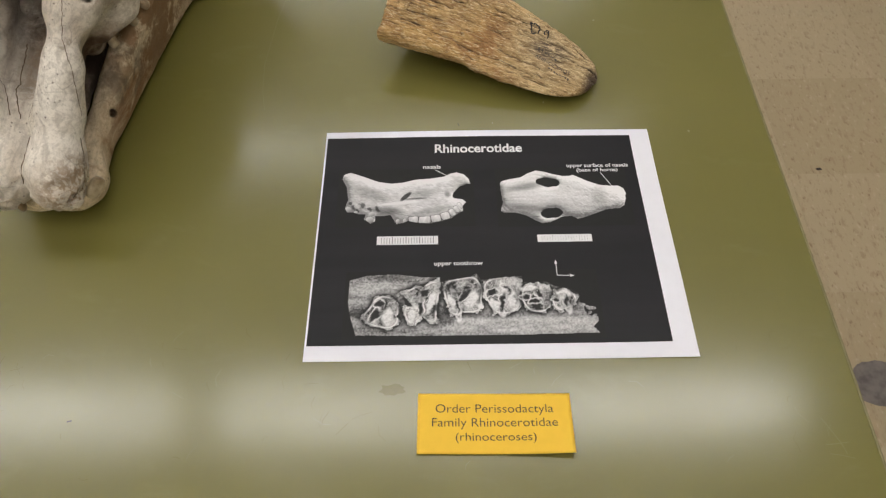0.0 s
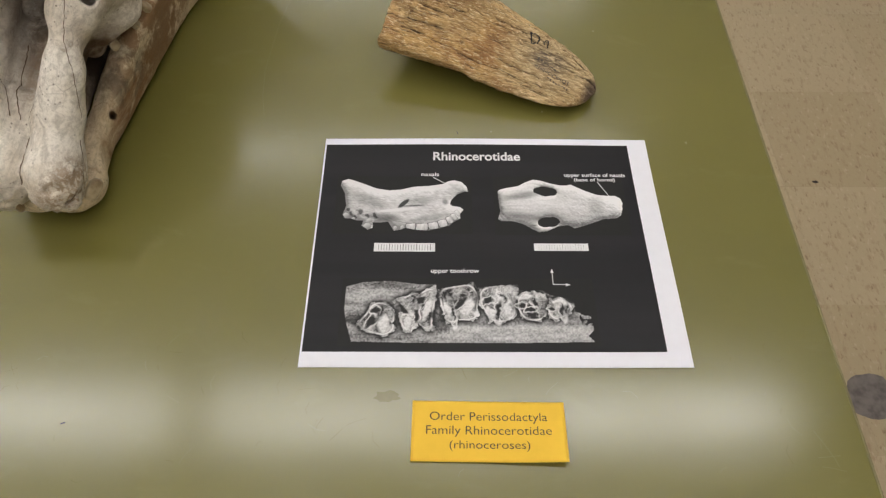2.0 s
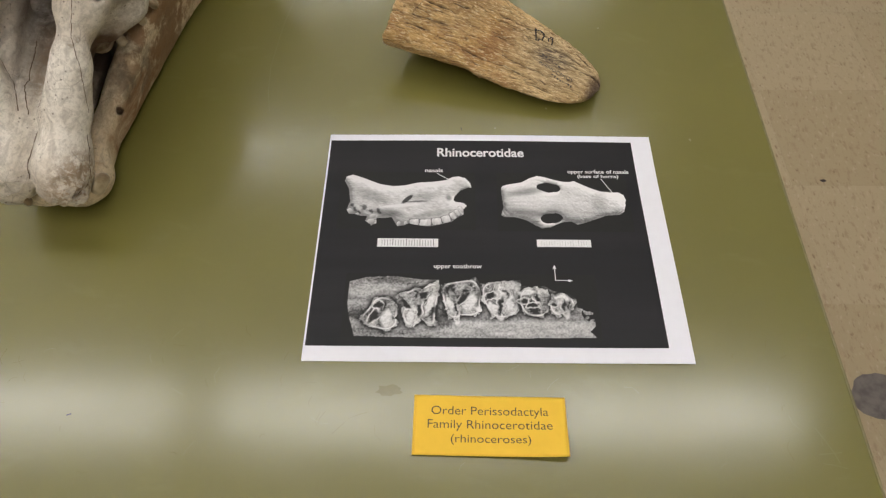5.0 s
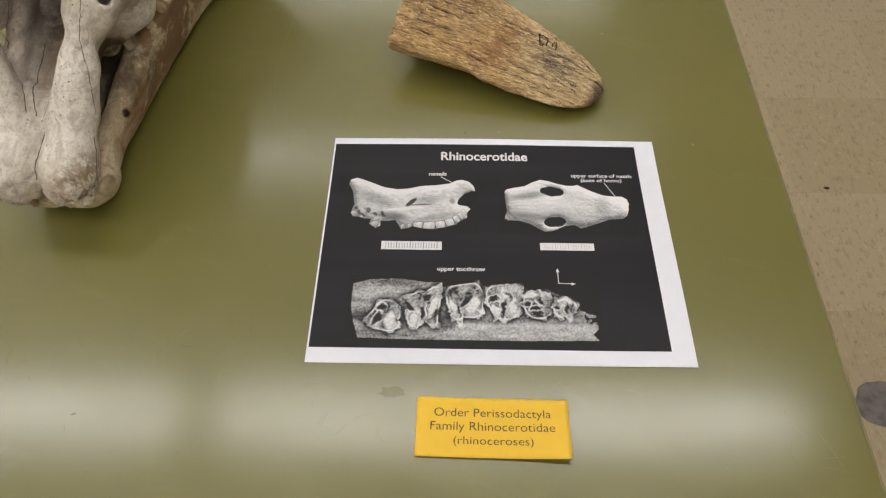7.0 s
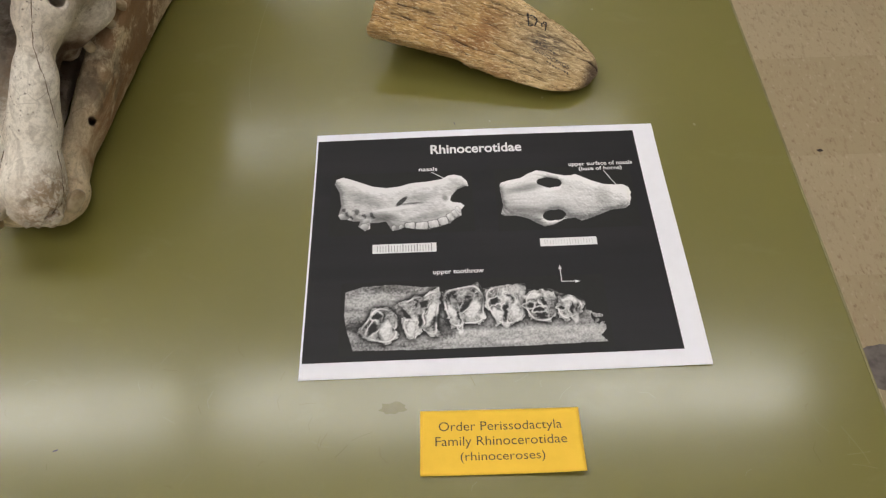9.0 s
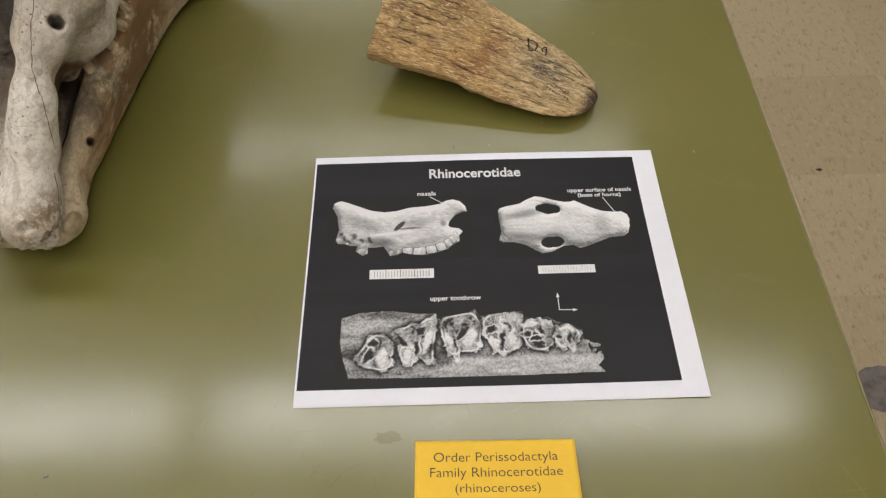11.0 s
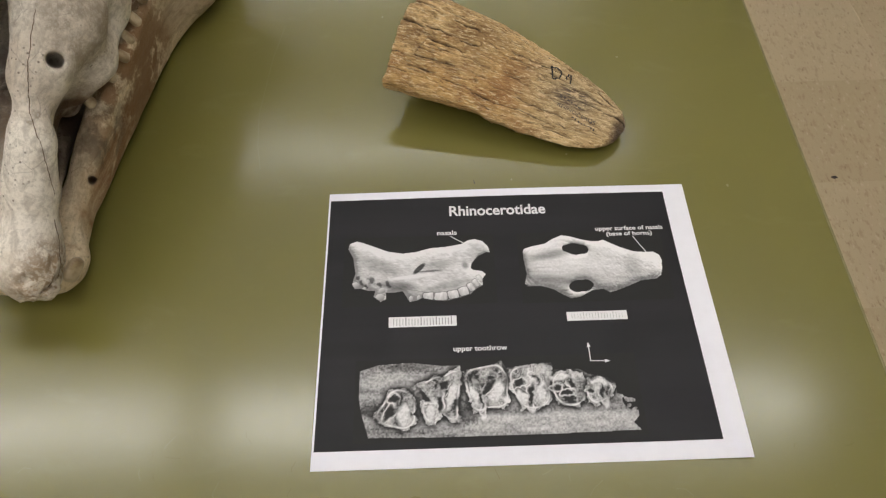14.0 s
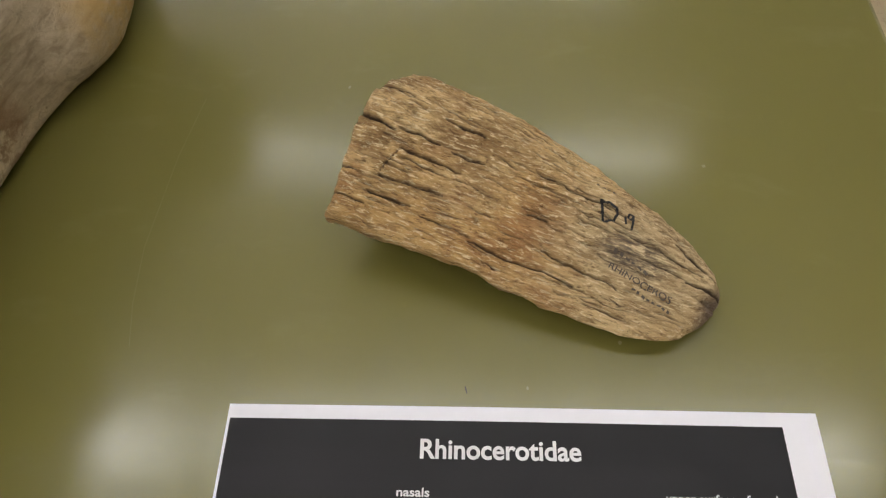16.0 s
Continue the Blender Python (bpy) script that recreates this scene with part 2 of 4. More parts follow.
def make_picture():
    k = Mat("printed_picture", 0.5, spec=0.18)
    k.base(k.attr("ink", "Color"))
    k.rough(k.ramp(k.noise(200, 3), 0.3, 0.7, 0.36, 0.5))
    return k.m


def make_toner():
    k = Mat("black_toner", 0.5, spec=0.18)
    band = k.noise(26.0, 3, 0.5, (0.06, 1.0, 1.0))
    k.base(k.mix(k.ramp(band, 0.4, 0.65), (0.015, 0.0145, 0.017), (0.019, 0.018, 0.021)))
    k.rough(k.ramp(k.noise(40, 3), 0.3, 0.7, 0.36, 0.48))
    return k.m


def make_floor():
    k = Mat("speckled_vinyl_tile", 0.42, spec=0.4)
    tone = k.ramp(k.random(), 0.0, 1.0)
    c = k.mix(tone, (0.425, 0.342, 0.218), (0.475, 0.388, 0.258))
    chip = k.noise(42.0, 5, 0.62, (2.2, 0.9, 1))
    c = k.mix(k.ramp(chip, 0.52, 0.66, 0.0, 0.55), c, (0.32, 0.225, 0.145))
    c = k.mix(k.ramp(k.noise(60.0, 4, 0.6, (1.8, 0.8, 1), 0.0, (5, 3, 0)), 0.56, 0.70, 0.0, 0.55), c, (0.56, 0.46, 0.34))
    fleck = k.ramp(k.noise(70.0, 3, 0.55, (1.7, 0.8, 1), 0.3, (9, 4, 0)), 0.60, 0.72)
    c = k.mix(k.math("MULTIPLY", fleck, 0.55), c, (0.17, 0.085, 0.045))
    spot = k.ramp(k.cells(26.0, (1.6, 0.8, 1)), 0.04, 0.10, 1.0, 0.0)
    c = k.mix(k.math("MULTIPLY", spot, k.ramp(k.noise(9, 2), 0.5, 0.56, 0.0, 0.8)), c, (0.12, 0.09, 0.06))
    k.base(c)
    k.bump(k.noise(70, 4), 0.1, 0.0008)
    return k.m


M_TOP, M_EDGE = make_laminate(), make_edge_band()
M_CRANIUM, M_MANDIBLE, M_TOOTH, M_HORN = make_cranium_bone(), make_mandible_bone(), make_tooth(), make_horn()
M_PAPER = make_plain("white_paper", (0.78, 0.775, 0.84), 0.75, 120, 0.02, 0.25)
M_CARD = make_plain("yellow_card", (0.83, 0.52, 0.055), 0.7, 150, 0.03, 0.25)
M_INK_CARD = make_plain("card_ink", (0.075, 0.063, 0.040), 0.7)
M_WHITE_INK = make_plain("unprinted_white", (0.74, 0.73, 0.75), 0.7)
M_TICK = make_plain("scale_tick_ink", (0.20, 0.20, 0.20), 0.6)
M_PEN = make_plain("black_pen_ink", (0.016, 0.014, 0.013), 0.55)
M_PEN_FAINT = make_plain("faded_pen_ink", (0.125, 0.098, 0.075), 0.6)
M_SUTURE = make_plain("dirt_in_suture", (0.12, 0.08, 0.048), 0.9)
M_PICTURE, M_TONER = make_picture(), make_toner()
M_FLOOR = make_floor()
M_PATCH = make_plain("grey_worn_floor_patch", (0.20, 0.175, 0.165), 0.8, 45, 0.45)
M_WALL = make_plain("painted_wall", (0.66, 0.63, 0.57), 0.8, 30, 0.04)
M_CEIL = make_plain("ceiling_tile", (0.84, 0.83, 0.80), 0.9, 60, 0.06)
M_METAL = make_plain("grey_enamelled_steel", (0.32, 0.32, 0.31), 0.4, 50, 0.05)
M_FIXTURE = make_plain("white_enamelled_steel", (0.78, 0.78, 0.76), 0.4, 50, 0.02)
M_SCRATCH = make_plain("scratch_in_laminate", (0.160, 0.146, 0.040), 0.4)
M_SPECK = make_plain("pale_speck", (0.22, 0.20, 0.10), 0.8)
M_GRIME = make_plain("brown_smudge", (0.140, 0.126, 0.031), 0.19)
M_BLACKBIT = make_plain("dark_scuff", (0.035, 0.025, 0.02), 0.8)
GLOW = Mat("lit_diffuser", 0.6).base((0.85, 0.85, 0.82)).glow((0.978, 0.96, 0.945), LAMP).m


# ---- mesh helpers ----
def mesh_object(name, bm_or_mesh, material, parent=None, label="", smooth=False):
    if isinstance(bm_or_mesh, bmesh.types.BMesh):
        me = bpy.data.meshes.new(name)
        bm_or_mesh.normal_update()
        bm_or_mesh.to_mesh(me)
        bm_or_mesh.free()
    else:
        me = bm_or_mesh
    if material:
        me.materials.clear()
        me.materials.append(material)
    if smooth:
        me.polygons.foreach_set("use_smooth", [True] * len(me.polygons))
    ob = new(name, me)
    if parent:
        ob.parent = parent
    if label:
        ob["label"] = label
    return ob


part = mesh_object


def box(lo, hi, bevel=0.0):
    bm = bmesh.new()
    bmesh.ops.create_cube(bm, size=1.0)
    for v in bm.verts:
        v.co = Vector([a + (c + 0.5) * (b - a) for a, b, c in zip(lo, hi, v.co)])
    if bevel:
        bmesh.ops.bevel(bm, geom=bm.edges[:], offset=bevel, segments=2, affect="EDGES", profile=0.6)
    return bm


def grid_mesh(name, nu, nv, f):
    """A sheet of nu x nv quads; f gives the places for arrays u, v in 0..1."""
    u, v = np.meshgrid(np.linspace(0, 1, nu + 1), np.linspace(0, 1, nv + 1), indexing="ij")
    p = np.stack(f(u, v), -1).reshape(-1, 3)
    i, j = np.meshgrid(np.arange(nu), np.arange(nv), indexing="ij")
    a = (i * (nv + 1) + j).ravel()
    q = np.stack([a, a + nv + 1, a + nv + 2, a + 1], -1)
    me = bpy.data.meshes.new(name)
    me.from_pydata(p.tolist(), [], q.tolist())
    return me, u, v


def strip(points, width, lift=0.0):
    """A thin flat line through points (x, y) at height lift."""
    bm = bmesh.new()
    pts = [Vector((*p, lift)) for p in points]
    last = None
    for i, p in enumerate(pts):
        d = (pts[min(i + 1, len(pts) - 1)] - pts[max(i - 1, 0)]).normalized()
        n = Vector((-d.y, d.x, 0)) * width / 2
        pair = (bm.verts.new(p + n), bm.verts.new(p - n))
        if last:
            bm.faces.new((last[0], last[1], pair[1], pair[0]))
        last = pair
    return bm


def flat_disc(centre, radii, lift, n=14, rough=0.0, seed=0):
    rnd = random.Random(seed)
    bm = bmesh.new()
    vs = []
    for i in range(n):
        a = 2 * math.pi * i / n
        k = 1 + rough * (rnd.random() - 0.5)
        vs.append(bm.verts.new((centre[0] + radii[0] * k * math.cos(a), centre[1] + radii[1] * k * math.sin(a), lift)))
    bm.faces.new(vs)
    return bm


def text_mesh(body, bold=0.0):
    """The built-in font's letters as a flat mesh."""
    cu = bpy.data.curves.new("letters", "FONT")
    cu.body, cu.align_x, cu.align_y, cu.size, cu.offset = body, "CENTER", "CENTER", 1.0, bold
    cu.resolution_u = 5
    ob = new("letters", cu)
    bpy.context.view_layer.update()
    me = bpy.data.meshes.new_from_object(ob.evaluated_get(bpy.context.evaluated_depsgraph_get()))
    bpy.data.objects.remove(ob)
    bpy.data.curves.remove(cu)
    return me


def fit_text(me, cx, cy, width, lift, height=None, turn=0.0):
    """Centres letters on (cx, cy), scaled to a width and, if given, a height of the whole."""
    co = np.array([v.co[:] for v in me.vertices])
    lo, hi = co.min(0), co.max(0)
    kx = width / (hi[0] - lo[0])
    ky = height / (hi[1] - lo[1]) if height else kx
    x, y = (co[:, 0] - (lo[0] + hi[0]) / 2) * kx, (co[:, 1] - (lo[1] + hi[1]) / 2) * ky
    c, s = math.cos(radians(turn)), math.sin(radians(turn))
    out = np.stack([cx + x * c - y * s, cy + x * s + y * c, np.full_like(x, lift)], -1)
    me.vertices.foreach_set("co", out.ravel())
    me.update()
    return me


# ---- numeric noise and implicit surfaces ----
def lattice(ix, iy, iz, seed):
    n = (ix * 374761393 + iy * 668265263 + iz * 2147483647 + seed * 974634777) & 0x7FFFFFFF
    n = ((n ^ (n >> 13)) * 1274126177) & 0x7FFFFFFF
    return ((n ^ (n >> 16)) & 0xFFFF) / 65535.0


def value_noise(x, y, z, seed=0):
    fx, fy, fz = np.floor(x), np.floor(y), np.floor(z)
    ix, iy, iz = fx.astype(np.int64), fy.astype(np.int64), fz.astype(np.int64)
    u, v, w = x - fx, y - fy, z - fz
    u, v, w = u * u * (3 - 2 * u), v * v * (3 - 2 * v), w * w * (3 - 2 * w)
    total = 0.0
    for a in (0, 1):
        for b in (0, 1):
            for c in (0, 1):
                k = (u if a else 1 - u) * (v if b else 1 - v) * (w if c else 1 - w)
                total = total + k * lattice(ix + a, iy + b, iz + c, seed)
    return total - 0.5


def cloud(x, y, z, octaves=3, seed=0):
    total, amp = 0.0, 1.0
    for o in range(octaves):
        total = total + amp * value_noise(x * 2 ** o, y * 2 ** o, z * 2 ** o, seed + o)
        amp *= 0.5
    return total


def capsule(p, a, b, ra, rb, squash=(1, 1, 1)):
    s = np.array(squash, dtype=float)
    a, b = np.array(a) / s, np.array(b) / s
    q = p / s
    d = b - a
    h = np.clip(((q - a) @ d) / (d @ d), 0, 1)
    return np.linalg.norm(q - a - h[..., None] * d, axis=-1) - (ra + (rb - ra) * h)


def ellipsoid(p, c, r):
    q = (p - np.array(c)) / np.array(r)
    return (np.linalg.norm(q, axis=-1) - 1) * min(r)


def join(a, b, k):
    h = np.clip(0.5 + 0.5 * (b - a) / k, 0, 1)
    return b + (a - b) * h - k * h * (1 - h)


def carve(a, b, k):
    return -join(-a, b, k)


def surface(name, f, lo, hi, step):
    """The zero surface of f as a quad mesh (surface nets)."""
    ax = [np.arange(l, h + step, step) for l, h in zip(lo, hi)]
    n = [len(a) for a in ax]
    val = np.empty(n, dtype=np.float64)
    for i in range(0, n[0], 12):
        g = np.stack(np.meshgrid(ax[0][i:i + 12], ax[1], ax[2], indexing="ij"), -1)
        val[i:i + 12] = f(g)
    ins = val < 0
    cell = [m - 1 for m in n]
    acc, cnt = np.zeros((*cell, 3)), np.zeros(cell)

    def view(arr, o):
        return arr[o[0]:o[0] + cell[0], o[1]:o[1] + cell[1], o[2]:o[2] + cell[2]]

    for axis in range(3):
        others = [k for k in range(3) if k != axis]
        for p in (0, 1):
            for q in (0, 1):
                o = [0, 0, 0]
                o[others[0]], o[others[1]] = p, q
                e = list(o)
                e[axis] = 1
                va, vb = view(val, o), view(val, e)
                hit = (va < 0) != (vb < 0)
                t = np.where(hit, va / np.where(hit, va - vb, 1), 0)
                for k in range(3):
                    acc[..., k] += np.where(hit, t if k == axis else o[k], 0)
                cnt += hit
    live = cnt > 0
    idx = np.full(cell, -1)
    idx[live] = np.arange(live.sum())
    base = np.argwhere(live)
    verts = np.array(lo) + step * (base + acc[live] / cnt[live][:, None])
    quads = []
    for axis in range(3):
        b, c = (axis + 1) % 3, (axis + 2) % 3
        sl0, sl1 = [slice(None)] * 3, [slice(None)] * 3
        sl0[axis], sl1[axis] = slice(0, -1), slice(1, None)
        s0, s1 = ins[tuple(sl0)], ins[tuple(sl1)]
        e = np.argwhere(s0 != s1)
        e = e[(e[:, b] > 0) & (e[:, c] > 0) & (e[:, b] < cell[b]) & (e[:, c] < cell[c])]
        corner = []
        for db, dc in ((-1, -1), (0, -1), (0, 0), (-1, 0)):
            w = e.copy()
            w[:, b] += db
            w[:, c] += dc
            corner.append(idx[w[:, 0], w[:, 1], w[:, 2]])
        q = np.stack(corner, -1)
        flip = ~s0[e[:, 0], e[:, 1], e[:, 2]]
        q[flip] = q[flip][:, ::-1]
        quads.append(q)
    me = bpy.data.meshes.new(name)
    me.from_pydata(verts.tolist(), [], np.concatenate(quads).tolist())
    return me


# ---- the room ----
X0, X1, Y0, Y1 = -3.4, 3.0, -2.6, 4.4


def build_room():
    slab = tagged(mesh_object("floor", box((X0, Y0, -0.12), (X1, Y1, -0.004)), M_FLOOR), "speckled tan vinyl tile floor", "floor", kind="structure")
    ceil = tagged(mesh_object("ceiling", box((X0, Y0, CEIL), (X1, Y1, CEIL + 0.1)), M_CEIL), "white tiled ceiling", "ceiling", kind="structure")
    for name, lo, hi in (("wall_north", (X0, Y1, 0), (X1, Y1 + 0.12, CEIL)), ("wall_south", (X0, Y0 - 0.12, 0), (X1, Y0, CEIL)),
                         ("wall_west", (X0 - 0.12, Y0, 0), (X0, Y1, CEIL)), ("wall_east", (X1, Y0, 0), (X1 + 0.12, Y1, CEIL))):
        tagged(mesh_object(name, box(lo, hi), M_WALL), "plain pale painted wall", "wall", kind="structure")
    return slab


FLOOR = build_room()


def build_light(length, half):
    """A surface strip light: a steel tray, a glowing diffuser of that half width and two end caps."""
    lamp = new("ceiling_light")
    tagged(lamp, "lit fluorescent strip light on the ceiling", "ceiling light", group="ceiling lights")
    h = length / 2
    part("tray", box((-h, -0.15, -0.045), (h, 0.15, 0.0), 0.006), M_FIXTURE, lamp)
    part("diffuser", box((-h + 0.02, -half, -0.105), (h - 0.02, half, -0.046), 0.012), GLOW, lamp, "glowing white diffuser")
    for s in (-1, 1):
        part("end_cap", box((min(s * h, s * (h - 0.018)), -half - 0.005, -0.11), (max(s * h, s * (h - 0.018)), half + 0.005, -0.046), 0.004), M_FIXTURE, lamp)
    return lamp


LIGHT = build_light(2.25, 0.105)
LIGHT.matrix_basis = pose(0.335, 0.76, CEIL)
for lx, ly in ((-2.03, 0.76),):
    copy_thing(LIGHT, pose(lx, ly, CEIL))
SLIM = build_light(2.36, 0.025)
SLIM.matrix_basis = pose(-0.15, 2.09, CEIL)
copy_thing(SLIM, pose(-2.57, 2.09, CEIL))
THIN = build_light(2.36, 0.019)
THIN.matrix_basis = pose(-0.15, 3.42, CEIL)
copy_thing(THIN, pose(-2.57, 3.42, CEIL))
# unseen rows behind the camera, added to light the skull's front
MIDDLE = build_light(2.36, 0.070)
MIDDLE.matrix_basis = pose(0.29, -0.72, CEIL)
for lx, ly in ((-2.13, -0.72), (0.29, -2.1)):
    copy_thing(MIDDLE, pose(lx, ly, CEIL))

# ---- the table ----
TX0, TX1, TY0, TY1 = -1.14, 0.3845, -0.17, 0.745


def build_table():
    table = new("table")
    tagged(table, "olive green laminate table with a thin dark edge", "table")
    table.matrix_basis = pose(0, 0, T, 0, 0, -0.5)
    part("tabletop", box((TX0, TY0, -0.0275), (TX1 - 0.002, TY1, 0.0), 0.0012), M_TOP, table, "glossy scratched olive laminate top")
    part("edge_band", box((TX1 - 0.0019, TY0, -0.028), (TX1, TY1, -0.0008), 0.0006), M_EDGE, table, "dark olive edge strip")
    part("apron", box((TX0 + 0.06, TY0 + 0.06, -0.10), (TX1 - 0.06, TY0 + 0.08, -0.0276)), M_METAL, table)
    part("apron", box((TX0 + 0.06, TY1 - 0.08, -0.10), (TX1 - 0.06, TY1 - 0.06, -0.0276)), M_METAL, table)
    for lx in (TX0 + 0.06, TX1 - 0.10):
        for ly in (TY0 + 0.081, TY1 - 0.121):
            part("leg", box((lx, ly, -T), (lx + 0.04, ly + 0.04, -0.0277), 0.004), M_METAL, table)
    # wear on the top: long pale scratches, specks and a smudge
    part("scratch", strip([(-0.058, 0.418), (-0.065, 0.37), (-0.069, 0.305), (-0.066, 0.27), (-0.061, 0.245)], 0.00028, 0.00025), M_SCRATCH, table)
    part("scratch", strip([(0.351, -0.042), (0.356, -0.052), (0.3595, -0.060), (0.361, -0.066)], 0.0005, 0.00025), M_SCRATCH, table)
    part("scratch", strip([(0.349, -0.060), (0.356, -0.0595), (0.364, -0.0585)], 0.0005, 0.00025), M_SCRATCH, table)
    part("scratch", strip([(0.350, -0.066), (0.357, -0.067), (0.365, -0.069)], 0.0004, 0.00025), M_SCRATCH, table)
    for i, (sx, sy, r) in enumerate(((0.190, 0.253, 0.0009), (0.034, 0.428, 0.0010), (0.249, 0.366, 0.0010), (0.314, 0.217, 0.0012), (0.143, 0.228, 0.0007))):
        part("speck", flat_disc((sx, sy), (r, r * 1.3), 0.0003, 9, 0.5, i), M_SPECK, table)
    part("smudge", flat_disc((0.0640, -0.0205), (0.0085, 0.0042), 0.00015, 18, 0.5, 3), M_GRIME, table)
    part("dark_nick", strip([(0.1125, 0.228), (0.1135, 0.2245)], 0.0006, 0.0003), M_BLACKBIT, table)
    part("dark_nick", strip([(-0.1535, -0.0425), (-0.1505, -0.0415)], 0.0009, 0.0003), M_BLACKBIT, table)
    rnd = random.Random(5)
    for i in range(60):
        sx, sy = rnd.uniform(-0.28, 0.36), rnd.uniform(-0.085, 0.02)
        if 0.0 < sx < 0.28 and sy > -0.005 or 0.07 < sx < 0.19 and -0.075 < sy < -0.02:
            continue
        a, l, bend = rnd.uniform(-0.5, 2.2), rnd.uniform(0.003, 0.014), rnd.uniform(-0.002, 0.002)
        dx, dy = math.cos(a) * l, math.sin(a) * l
        part("scratch", strip([(sx, sy), (sx + dx * 0.5 - dy * 0.2, sy + dy * 0.5 + bend), (sx + dx, sy + dy)], rnd.uniform(0.0002, 0.00038), 0.0002),
             M_GRIME if rnd.random() < 0.65 else M_SCRATCH, table)
    return table


TABLE = build_table()


# ---- the printed sheet ----
PW, PH = 0.2794, 0.2159
TONER = (0.0014, 0.0120, 0.2626, 0.2090)


def paper_height(x, y):
    """The sheet's slight lift along its far edge and its near left corner."""
    lift = 0.0022 * np.exp(-((y - PH) / 0.03) ** 2) * (0.35 + 0.65 * np.exp(-((x - 0.13) / 0.11) ** 2))
    lift = lift + 0.0012 * np.exp(-((x - PW) / 0.04) ** 2) * np.exp(-((y - 0.05) / 0.08) ** 2)
    return 0.0006 + lift


def on_paper(me, lift):
    co = np.array([v.co[:] for v in me.vertices])
    co[:, 2] = paper_height(co[:, 0], co[:, 1]) + lift
    me.vertices.foreach_set("co", co.ravel())
    me.update()
    return me


def inside(poly, x, y):
    hit = np.zeros(x.shape, dtype=bool)
    n = len(poly)
    for i in range(n):
        (xa, ya), (xb, yb) = poly[i], poly[i - 1]
        cross = ((ya > y) != (yb > y)) & (x < (xb - xa) * (y - ya) / (yb - ya + 1e-12) + xa)
        hit ^= cross
    return hit


def blur(a, r):
    for axis in (0, 1):
        for _ in range(2):
            c = np.cumsum(np.pad(a, [(r + 1, r) if k == axis else (0, 0) for k in (0, 1)], mode="edge"), axis=axis)
            n = a.shape[axis]
            hi = np.take(c, np.arange(2 * r + 1, 2 * r + 1 + n), axis=axis)
            lo = np.take(c, np.arange(0, n), axis=axis)
            a = (hi - lo) / (2 * r + 1)
    return a


def relief(mask, radii, grain, light=(-0.35, 0.65)):
    """A photograph's tones for a rounded form with the mask's outline: 0 to 1."""
    h = sum(w * np.sqrt(np.clip(blur(mask.astype(float), r) * 2 - 1, 0, 1)) for r, w in radii) + grain
    gx, gy = np.gradient(h)
    return h, np.clip(0.60 + 17.0 * (gx * light[0] - gy * light[1]), 0.05, 1.0)


def blob(x, y, cx, cy, rx, ry, turn=0.0):
    c, s = math.cos(turn), math.sin(turn)
    u, v = (x - cx) * c + (y - cy) * s, -(x - cx) * s + (y - cy) * c
    return np.sqrt((u / rx) ** 2 + (v / ry) ** 2)


def soft(d, edge=1.0, width=0.25):
    return np.clip((edge - d) / width + 0.5, 0, 1)


BLACK = 0.0165


def picture(name, label, x0, y0, x1, y1, draw, step=0.0004):
    """A printed photograph: a fine sheet whose ink tones are drawn by a function of millimetres on the paper."""
    nu, nv = int((x1 - x0) / step), int((y1 - y0) / step)
    me, u, v = grid_mesh(name, nu, nv, lambda u, v: (x0 + u * (x1 - x0), y0 + v * (y1 - y0), u * 0))
    on_paper(me, 0.00022)
    tone = draw((x0 + u * (x1 - x0)) * 1000, (y0 + v * (y1 - y0)) * 1000)
    tone = np.clip(tone, BLACK, 0.78).ravel()
    ink = me.color_attributes.new("ink", "FLOAT_COLOR", "POINT")
    ink.data.foreach_set("color", np.stack([tone, tone * 0.985, tone * 1.0, np.ones_like(tone)], -1).ravel())
    return part(name, me, M_PICTURE, SHEET, label, smooth=True)


SIDE = [(17, 164), (18, 169), (23, 171), (29, 169), (38, 165), (47, 161), (58, 159), (68, 160), (78, 163), (91, 164), (102, 166), (107, 169), (112, 170), (118, 168),
        (122, 163), (123, 158), (120, 158), (114, 155), (109, 149), (108, 145), (110, 143), (116, 142), (119, 139), (116, 135), (116, 130), (111, 127), (107, 123),
        (98, 120), (89, 118), (80, 119), (72, 121), (68, 119), (63, 118), (58, 127), (52, 126), (46, 126), (46, 121), (42, 119), (37, 123), (38, 128), (33, 128),
        (28, 130), (23, 130), (21, 134), (23, 143), (21, 156)]
ABOVE = [(148, 158), (149, 160), (155, 162), (165, 164), (171, 168), (178, 171), (184, 170), (192, 167), (200, 165), (206, 165), (209, 166), (214, 163), (221, 159),
         (230, 155), (239, 154), (245, 154), (249, 151), (250, 146), (249, 143), (249, 140), (247, 134), (243, 131), (232, 130), (220, 125), (212, 122), (208, 121),
         (203, 124), (195, 123), (186, 118), (179, 117), (174, 120), (167, 125), (158, 128), (149, 128), (147, 130), (149, 138), (148, 150)]
ROW = [(29, 66), (42, 70), (64, 71), (85, 68), (97, 68), (98, 64), (119, 68), (125, 71), (128, 65), (149, 68), (159, 68), (160, 63), (177, 63), (183, 59), (195, 56),
       (200, 52), (200, 45), (206, 43), (213, 40), (212, 29), (208, 25), (212, 20), (146, 19), (89, 19), (36, 20), (31, 36), (29, 46)]


